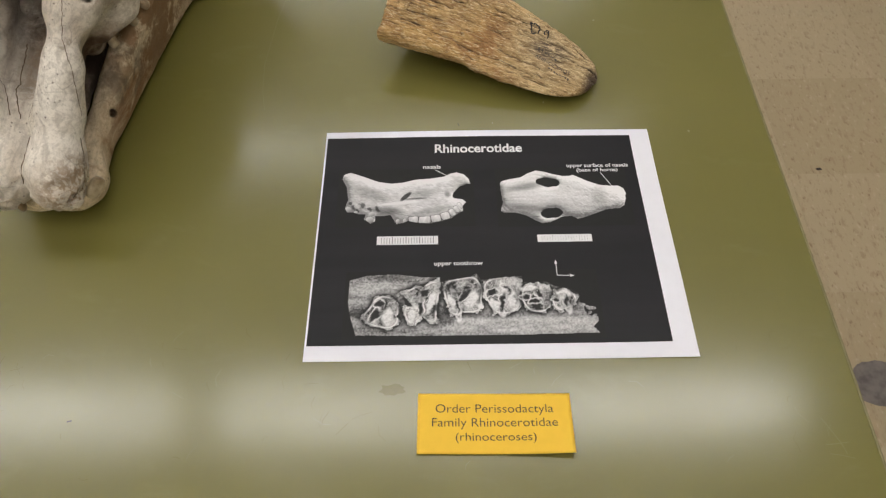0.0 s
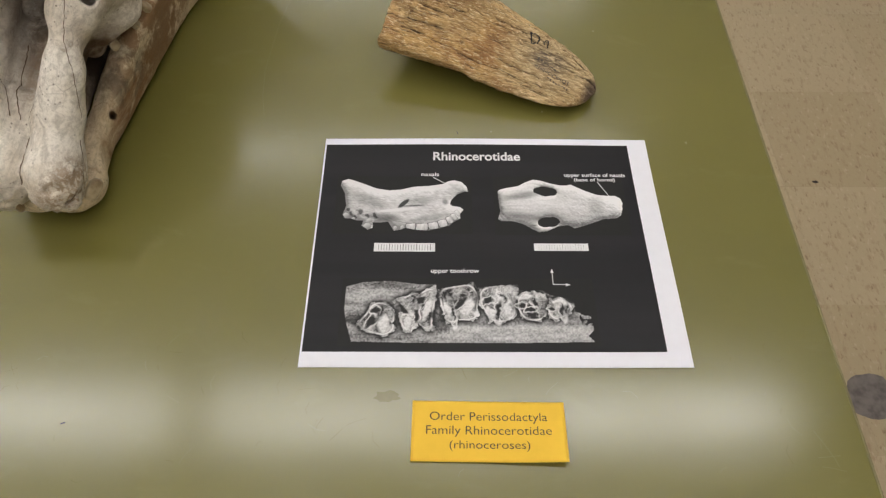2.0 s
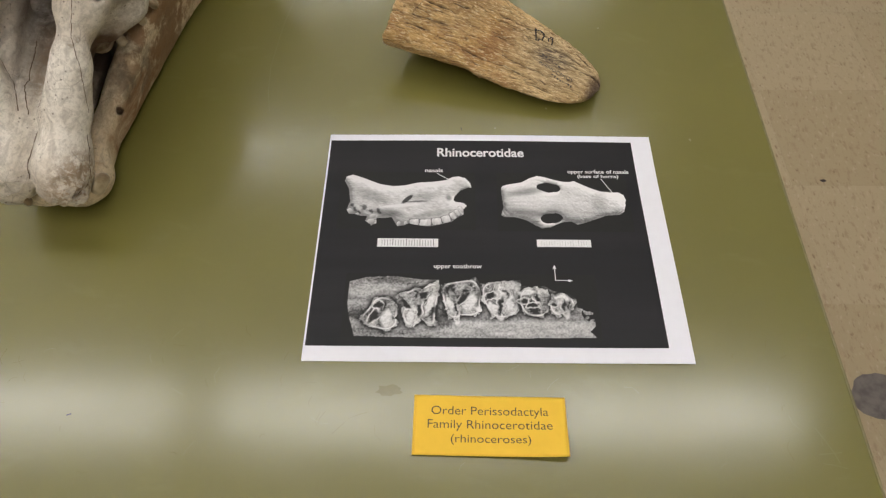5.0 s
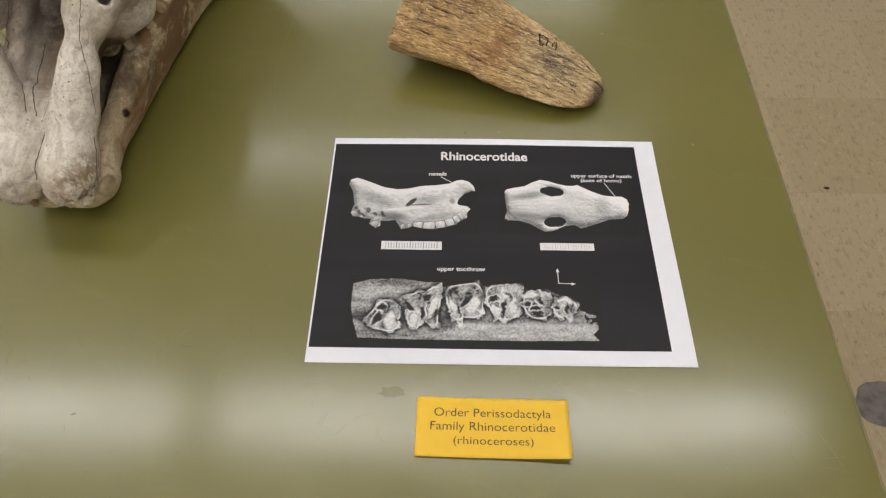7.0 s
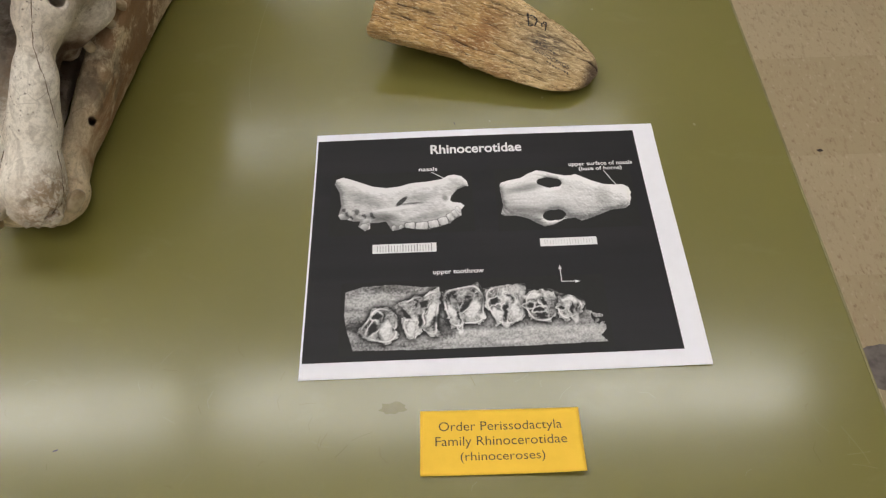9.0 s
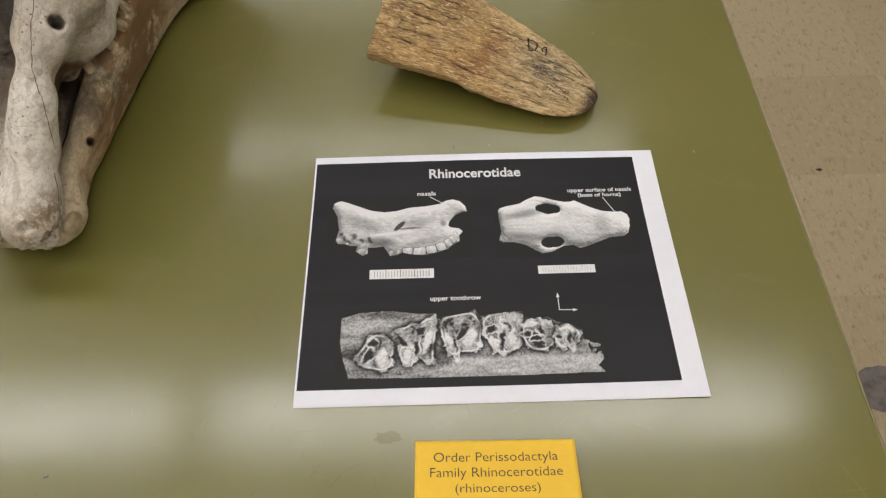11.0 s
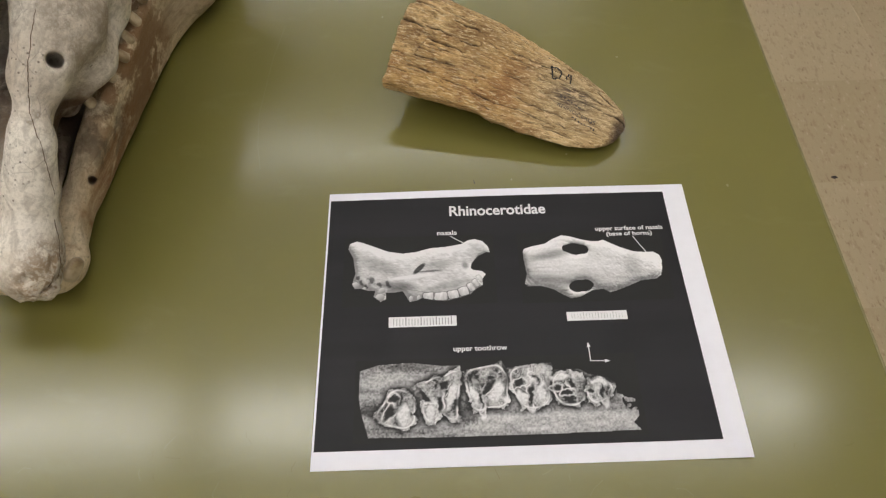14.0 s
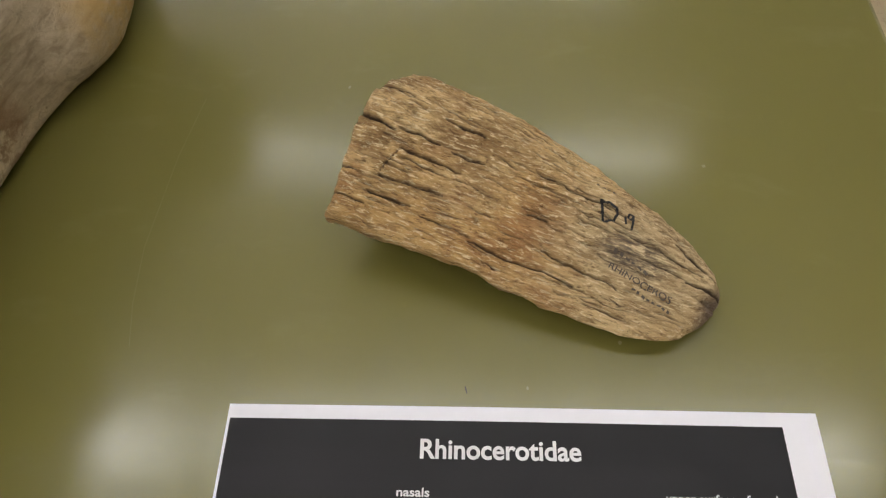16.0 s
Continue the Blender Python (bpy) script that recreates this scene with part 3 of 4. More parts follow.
def draw_side(x, y):
    o = x * 0
    m = inside(SIDE, x, y)
    grain = 0.08 * cloud(x * 0.13, y * 0.20, o, 4, 3) + 0.03 * cloud(x * 0.5, y * 0.9, o, 3, 8)
    h, t = relief(m, ((3, 0.25), (9, 0.55), (18, 0.6)), grain)
    t = (0.20 + 0.60 * t) * (1 + 0.24 * cloud(x * 0.35, y * 0.35, o, 4, 15))
    # temporal hollow, brow edge, cheek arch and the shade under it
    t *= 1 - 0.35 * soft(blob(x, y, 42, 148, 15, 5.0, -0.45), 1, 0.9)
    t = np.maximum(t, m * 0.72 * soft(blob(x, y, 36, 165.5, 22, 1.8, -0.42), 1, 0.9))
    t = np.maximum(t, m * 0.68 * soft(blob(x, y, 66, 139, 26, 2.4, 0.10), 1, 0.9))
    t *= 1 - 0.55 * soft(blob(x, y, 55, 131.5, 13, 3.4, -0.12), 1, 0.8)
    t *= 1 - 0.90 * soft(blob(x, y, 70, 145.5, 6.0, 2.0, 0.80), 1, 0.35)
    t *= 1 - 0.70 * soft(blob(x, y, 78, 143.2, 9, 0.9, 0.06), 1, 0.7)
    t *= 1 - 0.30 * soft(blob(x, y, 84, 149, 11, 4.0, 0.1), 1, 0.9)
    t = np.maximum(t, m * 0.52 * soft(blob(x, y, 80, 151.5, 9, 1.0, 0.12), 1, 0.9))
    t *= 1 - 0.35 * soft(blob(x, y, 92, 131, 15, 3.2, 0.22), 1, 0.9)
    t *= 1 - 0.55 * soft(blob(x, y, 104, 147.5, 2.2, 3.2, 0.2), 1, 0.9)
    t *= 1 - 0.30 * soft(blob(x, y, 114, 163, 7, 3.0, -0.35), 1, 0.9)
    # ear region: pits and knobs
    for cx, cy, rx, ry in ((34.5, 137, 2.6, 3.6), (27.5, 135, 1.4, 2.6), (31, 131.5, 1.2, 1.8), (40.5, 133, 1.6, 2.6), (47, 133, 1.4, 3.0), (25, 139, 1.2, 1.6)):
        t *= 1 - 0.75 * soft(blob(x, y, cx, cy, rx, ry, 0.4) + 0.9 * cloud(x * 0.45, y * 0.45, o, 3, int(cx)), 1, 0.6)
    for cx, cy, rx, ry in ((23.5, 132.8, 2.6, 2.8), (41.5, 122.4, 3.2, 3.0), (30, 129.6, 1.6, 1.6), (43, 128, 2.4, 2.2), (64, 120.5, 1.5, 2.4), (69.5, 121, 1.5, 2.2)):
        d = blob(x, y, cx, cy, rx, ry)
        t = np.where(d < 1, 0.20 + 0.36 * np.clip(0.55 + 0.5 * (y - cy) / ry - 0.3 * (x - cx) / rx, 0, 1), t)
    # cheek teeth with dark gaps
    for cx, cy, w, hh, a in ((76.5, 122.2, 3.8, 2.9, 0.05), (85.5, 121.8, 4.8, 3.2, 0.05), (94.5, 123.0, 3.8, 3.2, 0.15), (102, 125.4, 3.4, 3.4, 0.30), (107.6, 128.8, 2.2, 3.4, 0.45), (111.4, 132.0, 1.7, 3.3, 0.5), (114.4, 135.6, 1.4, 3.0, 0.6)):
        c, s = math.cos(a), math.sin(a)
        u, v = ((x - cx) * c + (y - cy) * s) / w, (-(x - cx) * s + (y - cy) * c) / hh
        d = (np.abs(u) ** 5 + np.abs(v) ** 5) ** 0.2 + 0.10 * cloud(x * 0.6, y * 0.6, o, 2, 5)
        t *= 1 - 0.75 * np.clip(1 - np.abs(d - 1.10) / 0.14, 0, 1)
        t = np.where(d < 1.0, 0.60 + 0.14 * v - 0.10 * np.abs(u) + 0.2 * cloud(x * 0.8, y * 0.3, o, 2, 6), t)
    return np.where(m, np.clip(t, 0.03, 0.72), BLACK)


def draw_above(x, y):
    m = inside(ABOVE, x, y)
    m &= blob(x, y, 187.3, 158.6, 9.6, 5.0, -0.12) + 0.05 * np.sin(x * 0.7) > 1
    m &= blob(x, y, 187.6, 127.0, 9.6, 5.0, 0.12) + 0.05 * np.sin(x * 0.7 + 2) > 1
    front = np.clip((x - 198) / 14, 0, 1)
    grain = (0.015 + 0.045 * front) * cloud(x * 0.55, y * 0.55, x * 0, 4, 5) + 0.03 * cloud(x * 0.06, y * 0.35, x * 0, 3, 2)
    h, t = relief(m, ((4, 0.3), (12, 0.6), (24, 0.5)), grain)
    t = 0.17 + 0.62 * t + 0.10 * cloud(x * 0.9, y * 0.9, x * 0, 3, 8) + 0.08 * cloud(x * 0.12, y * 0.6, x * 0, 4, 3)
    t *= 1 + 0.16 * soft(blob(x, y, 180, 144, 38, 6), 1, 0.9)
    t *= 1 - 0.45 * soft(blob(x, y, 172, 155, 17, 3.2, 0.2), 1, 0.9)
    t *= 1 - 0.45 * soft(blob(x, y, 172, 132, 17, 3.2, -0.2), 1, 0.9)
    t *= 1 - 0.22 * soft(blob(x, y, 228, 143, 6, 11), 1, 0.9)
    t *= 1 + 0.14 * soft(blob(x, y, 241, 144, 8, 9), 1, 0.9)
    return np.where(m, t, BLACK)


# the crowns of the tooth row, in millimetres on the paper
CROWNS = ([(39, 33), (43, 42), (49, 50), (56, 53), (64, 49), (67, 41), (68, 30), (61, 24), (54, 25), (46, 27)],
          [(61, 54), (82, 61), (97, 68), (97, 58), (95, 46), (97, 28), (89, 28), (85, 36), (81, 27), (74, 27), (69, 42), (77, 48)],
          [(98, 63), (116, 68), (125, 71), (128, 64), (130, 53), (126, 37), (115, 38), (110, 34), (105, 33), (100, 47)],
          [(130, 65), (155, 69), (159, 65), (156, 42), (150, 36), (136, 36), (132, 49), (128, 59)],
          [(159, 62), (179, 62), (182, 54), (179, 41), (174, 36), (160, 38), (157, 49)],
          [(182, 57), (194, 56), (200, 50), (198, 44), (193, 39), (185, 37), (179, 41)])
# dark pits and valleys between the enamel folds: centre, radii, turn
PITS = ((52, 45, 2.6, 2.0, 0.6), (49.5, 35.5, 3.0, 5.5, -0.7), (85.6, 54.5, 2.8, 2.6, 0), (72.5, 46.5, 5.0, 1.8, -0.5), (83.2, 41.5, 1.7, 5.5, -0.2), (117.3, 58.7, 3.0, 1.5, 0.3),
        (114, 50.5, 2.0, 6.0, -0.75), (109.5, 43, 0.9, 6.0, 0.2), (135.6, 53.8, 3.8, 2.4, 0.15), (146.5, 57, 1.5, 4.2, 0.5), (143.6, 45.5, 1.7, 6.5, -0.15), (161.5, 50, 2.8, 2.2, 0),
        (171.0, 51.5, 1.6, 4.0, 0.25), (167.5, 46, 3.0, 1.5, 0.5), (183.7, 47, 2.2, 1.7, 0), (190.7, 46, 1.0, 4.6, 0.1))
# steep lit faces of the cusps
CUSPS = ((58.5, 34, 4.6, 9, 0.05), (90.5, 46, 2.6, 12, -0.25), (76.5, 35, 3.0, 8, 0.15), (105, 45, 3.0, 9, 0.15), (121, 48, 5.0, 10, -0.35), (137, 43.5, 3.8, 6, 0.1), (150.5, 47, 3.6, 9, -0.2), (163, 57, 8, 3, 0.1), (190, 52.5, 7, 2.4, -0.1))


def draw_row(x, y):
    o = x * 0
    m = inside(ROW, x, y)
    wx, wy = x + 3.2 * cloud(x * 0.20, y * 0.20, o, 3, 21), y + 3.2 * cloud(x * 0.20, y * 0.20, o + 5, 3, 22)
    worn = np.clip(0.62 + 1.5 * cloud(x * 0.12, y * 0.12, o, 3, 31), 0.12, 1)
    fine = cloud(x * 0.9, y * 0.9, o, 3, 4)
    t = 0.27 + 0.20 * cloud(x * 0.07, y * 0.35, o, 4, 11) + 0.26 * fine
    t = t + 0.16 * soft(blob(x, y, 150, 27, 70, 7), 1, 0.8) + 0.12 * soft(blob(x, y, 52, 58, 22, 5, 0.05), 1, 0.8)
    t *= 1 - 0.45 * soft(blob(x, y, 62, 68, 26, 3.5) + 0.6 * fine, 1, 0.6)
    t *= 1 - 0.70 * soft(blob(x, y, 36, 38, 7, 5) + 0.5 * fine, 1, 0.7)
    t *= 1 - 0.60 * soft(blob(x, y, 101, 35, 6, 7) + 0.5 * fine, 1, 0.7)
    for k, crown in enumerate(CROWNS):
        c = inside(crown, wx, wy)
        t *= 1 - 0.92 * np.clip(blur(c.astype(float), 7) * 2.6, 0, 1) * ~c
        depth = blur(c.astype(float), 9)
        body = 0.26 + 0.34 * fine + 0.55 * cloud(wx * 0.16 + 9 * k, wy * 0.10, o, 4, k + 7) - 0.10 * (k == 4) * (y < 50)
        fold = np.abs(cloud(wx * 0.11, wy * 0.07 + 5 * k, o, 2, 60 + k))
        body = np.maximum(body, 0.80 * worn * np.clip(1 - fold / 0.045, 0, 1))
        body *= 1 - 0.75 * np.clip(1 - np.abs(cloud(wx * 0.09 + 3 * k, wy * 0.09, o, 2, 80 + k) - 0.1) / 0.035, 0, 1)
        t = np.where(c, body, t)
        t = np.where(c, np.maximum(t, 0.86 * worn * np.clip(1 - np.abs(depth - 0.62) / 0.14, 0, 1)), t)
    for cx, cy, rx, ry, a in CUSPS:
        d = blob(wx, wy, cx, cy, rx, ry, a)
        t = np.where(m, np.maximum(t, (0.66 + 0.25 * fine - 0.10 * (cy - y) / ry) * soft(d, 0.85, 0.5)), t)
    for cx, cy, rx, ry, a in PITS:
        d = blob(wx, wy, cx, cy, rx, ry, a)
        t = np.maximum(t, 0.82 * worn * np.clip(1 - np.abs((d - 1) * min(rx, ry) - 1.1) / 0.9, 0, 1) * m)
        t *= 1 - 0.95 * soft(d, 1, 0.5)
    m &= ~((blob(x, y, 211, 40, 8, 7) < 1) & (cloud(x * 0.3, y * 0.3, o, 2, 9) > -0.02))
    return np.where(m, np.clip(t, 0.025, 0.74), BLACK)


def build_sheet():
    me, u, v = grid_mesh("printed_sheet", 56, 44, lambda u, v: (u * PW, v * PH, paper_height(u * PW, v * PH)))
    sheet = mesh_object("printed_sheet", me, M_PAPER, smooth=True)
    tagged(sheet, "white paper sheet printed with black skull picture panel", "paper sheet")
    sheet.location = (0, 0, T)
    return sheet


SHEET = build_sheet()
me, u, v = grid_mesh("black_panel", 54, 42, lambda u, v: (TONER[0] + u * (TONER[2] - TONER[0]), TONER[1] + v * (TONER[3] - TONER[1]), u * 0))
part("black_panel", on_paper(me, 0.00012), M_TONER, SHEET, "solid black printed panel", smooth=True)
picture("skull_picture", "grey printed side view of a skull", 0.014, 0.115, 0.126, 0.174, draw_side)
picture("skull_picture", "grey printed top view of a skull", 0.144, 0.114, 0.253, 0.174, draw_above)
picture("toothrow_picture", "grey printed picture of a tooth row", 0.026, 0.0165, 0.216, 0.0735, draw_row)
for body, cx, cy, w, hgt, bold in (("Rhinocerotidae", 0.1312, 0.1957, 0.0745, 0.0092, 0.022), ("nasals", 0.0915, 0.1763, 0.0150, 0.0040, 0.02),
                                   ("upper surface of nasals", 0.2305, 0.1755, 0.0515, 0.0050, 0.02), ("(base of horns)", 0.2298, 0.1706, 0.0345, 0.0048, 0.02),
                                   ("upper toothrow", 0.1115, 0.0798, 0.0372, 0.0050, 0.02)):
    part("lettering", on_paper(fit_text(text_mesh(body, bold), cx, cy, w, 0.0, hgt), 0.00032), M_WHITE_INK, SHEET)


def paper_strip(name, pts, width, material, lift):
    bm = strip(pts, width)
    me = bpy.data.meshes.new(name)
    bm.to_mesh(me)
    bm.free()
    return part(name, on_paper(me, lift), material, SHEET)


paper_strip("leader_line", [(0.0940, 0.1730), (0.1008, 0.1686), (0.1080, 0.1640)], 0.0006, M_WHITE_INK, 0.0004)
paper_strip("leader_line", [(0.2320, 0.1685), (0.2360, 0.1608), (0.2400, 0.1535)], 0.0006, M_WHITE_INK, 0.0004)
for x0, x1, y0, y1, teeth in ((0.0480, 0.0960, 0.0980, 0.1060, 21), (0.1740, 0.2167, 0.0990, 0.1060, 19)):
    paper_strip("scale_bar", [(x0, (y0 + y1) / 2), (x1, (y0 + y1) / 2)], y1 - y0, M_WHITE_INK, 0.0003)
    dark = 0.00042 if x0 < 0.1 else 0.00016
    for i in range(1, teeth):
        tx = x0 + 0.0015 + (x1 - x0 - 0.003) * i / teeth
        paper_strip("tick", [(tx, y0 + 0.0012), (tx, y1 - (0.0006 if i % 5 == 0 else 0.0016))], dark * (1.5 if i % 5 == 0 else 1.0), M_TICK, 0.0004)
paper_strip("axis_arrow", [(0.1860, 0.0795), (0.1860, 0.0685)], 0.0006, M_WHITE_INK, 0.0003)
paper_strip("axis_arrow", [(0.1857, 0.0685), (0.1965, 0.0682)], 0.0006, M_WHITE_INK, 0.0003)
for tip, d in (((0.1860, 0.0823), (0, 1)), ((0.1993, 0.0681), (1, 0))):
    bm = bmesh.new()
    bx, by = tip[0] - d[0] * 0.0036, tip[1] - d[1] * 0.0036
    bm.faces.new([bm.verts.new((*tip, 0)), bm.verts.new((bx - d[1] * 0.0013, by + d[0] * 0.0013, 0)), bm.verts.new((bx + d[1] * 0.0013, by - d[0] * 0.0013, 0))])
    me = bpy.data.meshes.new("arrow_head")
    bm.to_mesh(me)
    bm.free()
    part("arrow_head", on_paper(me, 0.0003), M_WHITE_INK, SHEET)

# ---- the yellow card ----
CW, CH = 0.1030, 0.0418


def card_height(x, y):
    bend = 0.0006 + 0.0042 * (np.clip((x / CW - 0.35) / 0.65, 0, 1) ** 2) * np.clip(1 - y / CH * 0.75, 0, 1) + 0.0012 * (1 - y / CH) ** 2
    return bend


def build_card():
    me, u, v = grid_mesh("label_card", 40, 20, lambda u, v: (u * CW, v * CH, card_height(u * CW, v * CH)))
    card = mesh_object("label_card", me, M_CARD, smooth=True)
    tagged(card, "small yellow card label with a lifted corner", "label card")
    card.matrix_basis = pose(0.0808, -0.0662, T, 0, 0, -0.9)
    thick = card.modifiers.new("thickness", "SOLIDIFY")
    thick.thickness, thick.offset = 0.0003, -1
    for body, cx, cy, w, hgt in (("Order Perissodactyla", 0.0515, 0.0302, 0.0790, 0.0078), ("Family Rhinocerotidae", 0.0515, 0.0205, 0.0835, 0.0078), ("(rhinoceroses)", 0.0520, 0.0108, 0.0530, 0.0072)):
        me = fit_text(text_mesh(body, -0.006), cx, cy, w, 0.0, hgt)
        co = np.array([v.co[:] for v in me.vertices])
        co[:, 2] = card_height(co[:, 0], co[:, 1]) + 0.00025
        me.vertices.foreach_set("co", co.ravel())
        part("lettering", me, M_INK_CARD, card)
    return card


build_card()

# ---- the horn ----
KNOT = np.array([0.0, 0.40, 0.65, 0.85, 0.95, 1.0])
FRONT = np.array([0.298, 0.302, 0.301, 0.303, 0.309, 0.320])
REAR = np.array([0.397, 0.395, 0.387, 0.3725, 0.361, 0.3485])
EDGE_Z = np.array([0.030, 0.023, 0.0145, 0.011, 0.011, 0.012])
BROW = np.array([0.0125, 0.0075, 0.0045, 0.0015, 0.0005, 0.0])   # height of the rounded front side
CREST_Z = np.array([0.071, 0.054, 0.040, 0.029, 0.024, 0.018])


def smooth_lookup(s, values):
    fine = np.linspace(0, 1, 101)
    v = np.interp(fine, KNOT, values)
    k = np.pad(v, 4, mode="reflect", reflect_type="odd")
    return np.interp(s, fine, np.convolve(k, np.ones(9) / 9, "valid"))


def build_horn():
    na, nr = 300, 440
    s = np.linspace(0, 1, na + 1)[:, None] * np.ones((1, nr))
    s = 1 - (1 - s) ** 1.15
    t = np.ones((na + 1, 1)) * np.arange(nr)[None, :] / nr
    bf, br, ez, cz = (smooth_lookup(s, k) for k in (FRONT, REAR, EDGE_Z, CREST_Z))
    w = br - bf
    low = np.maximum(0.0, ez - 0.0055)
    brow = ez + smooth_lookup(s, BROW)
    ctrl_b = [bf - 0.0005, bf + 0.13 * w, bf + 0.45 * w, bf + 0.70 * w, bf + 0.91 * w, br, bf + 0.90 * w, bf + 0.5 * w, bf + 0.16 * w, bf + 0.0015]
    ctrl_z = [brow, np.maximum(ez + 0.36 * (cz - ez), brow + 0.22 * (cz - brow)), ez + 0.80 * (cz - ez), cz, cz * 0.80, cz * 0.42, 0 * cz, low * 0.72, low * 0.85, ez - 0.001]
    # the top gets two thirds of the points round the section
    n = len(ctrl_b)
    warp = np.interp(t, [0, 0.70, 1.0], [0, 5.0, float(n)])
    i0 = np.floor(warp).astype(int) % n
    f = warp - np.floor(warp)

    def spline(c):
        c = np.stack(np.broadcast_arrays(*c), 0)
        a, b = np.indices(i0.shape)
        p = [c[(i0 + k) % n, a, b] for k in (-1, 0, 1, 2)]
        return 0.5 * (2 * p[1] + (p[2] - p[0]) * f + (2 * p[0] - 5 * p[1] + 4 * p[2] - p[3]) * f ** 2 + (3 * p[1] - p[0] - 3 * p[2] + p[3]) * f ** 3)

    B, Z = spline(ctrl_b), spline(ctrl_z)
    base = -0.080 + (B - 0.298) * 0.26 + 0.006 * np.cos((B - 0.30) * 60) + 0.0028 * np.exp(-((B - 0.298) / 0.010) ** 2) + 0.008 * np.clip((warp - 5.2) / 0.6, 0, 1) * np.clip((8.95 - warp) / 0.5, 0, 1) + 0.0022 * cloud(B * 160, Z * 160, B * 0, 2, 4)
    tip = 0.1245 - 9.5 * (B - 0.339) ** 2 - 0.0050 * np.exp(-((B - 0.3320) / 0.0028) ** 2) + 0.0016 * cloud(B * 420, Z * 200, B * 0, 2, 31)
    A = base + s * (tip - base)
    # blunt rounded end
    near = np.clip((s - 0.955) / 0.045, 0, 1)
    close = np.sqrt(np.maximum(1 - near ** 2, 0.0025))
    B, Z = 0.336 + (B - 0.336) * (0.35 + 0.65 * close), 0.009 + (Z - 0.009) * close
    # rounded rim at the sawn base
    rim = np.clip(1 - s / 0.035, 0, 1) ** 2
    Z = Z - rim * 0.0022 * np.clip(Z / 0.02, 0, 1)
    # fibres, lumps, chips and cracks that run along the axis
    up = np.clip((Z - 0.004) / 0.012, 0, 1)
    lump = cloud(A * 45, B * 90, Z * 40, 3, 1)
    fibre = cloud(A * 120, B * 480, Z * 380, 4, 6)
    chip = np.clip(cloud(A * 190, B * 520, Z * 300, 3, 12) - 0.26, 0, 1)
    crack = np.zeros_like(A)
    rnd = random.Random(11)
    # the long cracks: from (along, across) to (along, across), depth and half width
    splits = [((-0.086, 0.3470), (-0.054, 0.3458), 2.2, 0.0008), ((-0.051, 0.3472), (-0.030, 0.3478), 1.8, 0.0006), ((-0.047, 0.3381), (-0.017, 0.3381), 1.9, 0.0006),
              ((-0.088, 0.3225), (-0.066, 0.3205), 1.8, 0.0007), ((-0.057, 0.3137), (-0.033, 0.3149), 2.1, 0.0007), ((-0.031, 0.3606), (-0.010, 0.3592), 1.7, 0.0006),
              ((-0.022, 0.3457), (-0.006, 0.3476), 1.6, 0.0006), ((-0.053, 0.3236), (-0.020, 0.3255), 1.9, 0.0006), ((-0.090, 0.3080), (-0.055, 0.3070), 1.5, 0.0006),
              ((-0.053, 0.3256), (-0.047, 0.3381), 1.2, 0.0006), ((0.096, 0.3525), (0.119, 0.3440), 1.7, 0.0007), ((0.106, 0.3361), (0.124, 0.3385), 2.2, 0.0008),
              ((0.023, 0.335), (0.033, 0.3353), 1.7, 0.0006), ((-0.085, 0.3620), (-0.050, 0.3640), 1.1, 0.0005), ((0.020, 0.3560), (0.060, 0.3530), 1.2, 0.0005),
              ((0.000, 0.3110), (0.055, 0.3130), 1.2, 0.0006), ((0.035, 0.3220), (0.075, 0.3200), 1.1, 0.0005), ((0.080, 0.3450), (0.112, 0.3420), 1.3, 0.0005)]
    for k, ((a0, b0), (a1, b1), depth, wide) in enumerate(splits):
        f = np.clip((A - a0) / (a1 - a0), 0, 1)
        wander = 0.0009 * cloud(A * 150, A * 0 + k, A * 0, 3, 70 + k)
        off = np.hypot(B - (b0 + (b1 - b0) * f) - wander, (A - (a0 + (a1 - a0) * f)) * 0.6)
        thin = wide * (0.55 + 0.9 * np.sqrt(np.clip(f * (1 - f), 0.01, 1)))
        crack = np.maximum(crack, depth * np.exp(-(off / thin) ** 2) * up)
    lines = []
    for k in range(170):
        a0 = rnd.uniform(-0.07, 0.10)
        lines.append((rnd.uniform(0.303, 0.388), a0, a0 + rnd.uniform(0.006, 0.030), rnd.uniform(0.35, 1.1), rnd.uniform(0.0002, 0.00045)))
    for k, (b0, a0, a1, depth, wide) in enumerate(lines):
        mid = b0 + (0.335 - b0) * 0.28 * np.clip((A + 0.075) / 0.2, 0, 1) ** 2 + 0.0014 * cloud(A * 120, A * 0 + k, A * 0, 2, 40 + k)
        along = np.clip((A - a0) / 0.004, 0, 1) * np.clip((a1 - A) / 0.008, 0, 1)
        crack = np.maximum(crack, depth * along * np.exp(-((B - mid) / wide) ** 2) * up)
    Z = Z + up * (0.0020 * lump + 0.0019 * fibre - 0.0050 * chip - 0.0016 * crack)
    B = B + 0.0009 * lump + 0.0014 * cloud(A * 90, B * 40, Z * 60, 3, 14)
    Z = np.maximum(Z, 0.0003)
    p = np.stack([A, B, Z], -1).reshape(-1, 3)
    i, j = np.meshgrid(np.arange(na), np.arange(nr), indexing="ij")
    a, b = (i * nr + j).ravel(), (i * nr + (j + 1) % nr).ravel()
    q = np.stack([a, b, b + nr, a + nr], -1).tolist()
    verts = p.tolist()
    for row, order in ((0, -1), (na, 1)):
        ring = p[row * nr:(row + 1) * nr]
        verts.append((ring.mean(0) + (np.array([0.004, 0, 0]) if row == 0 else 0)).tolist())
        for k in range(nr):
            tri = [row * nr + k, row * nr + (k + 1) % nr, len(verts) - 1]
            q.append(tri[::order])
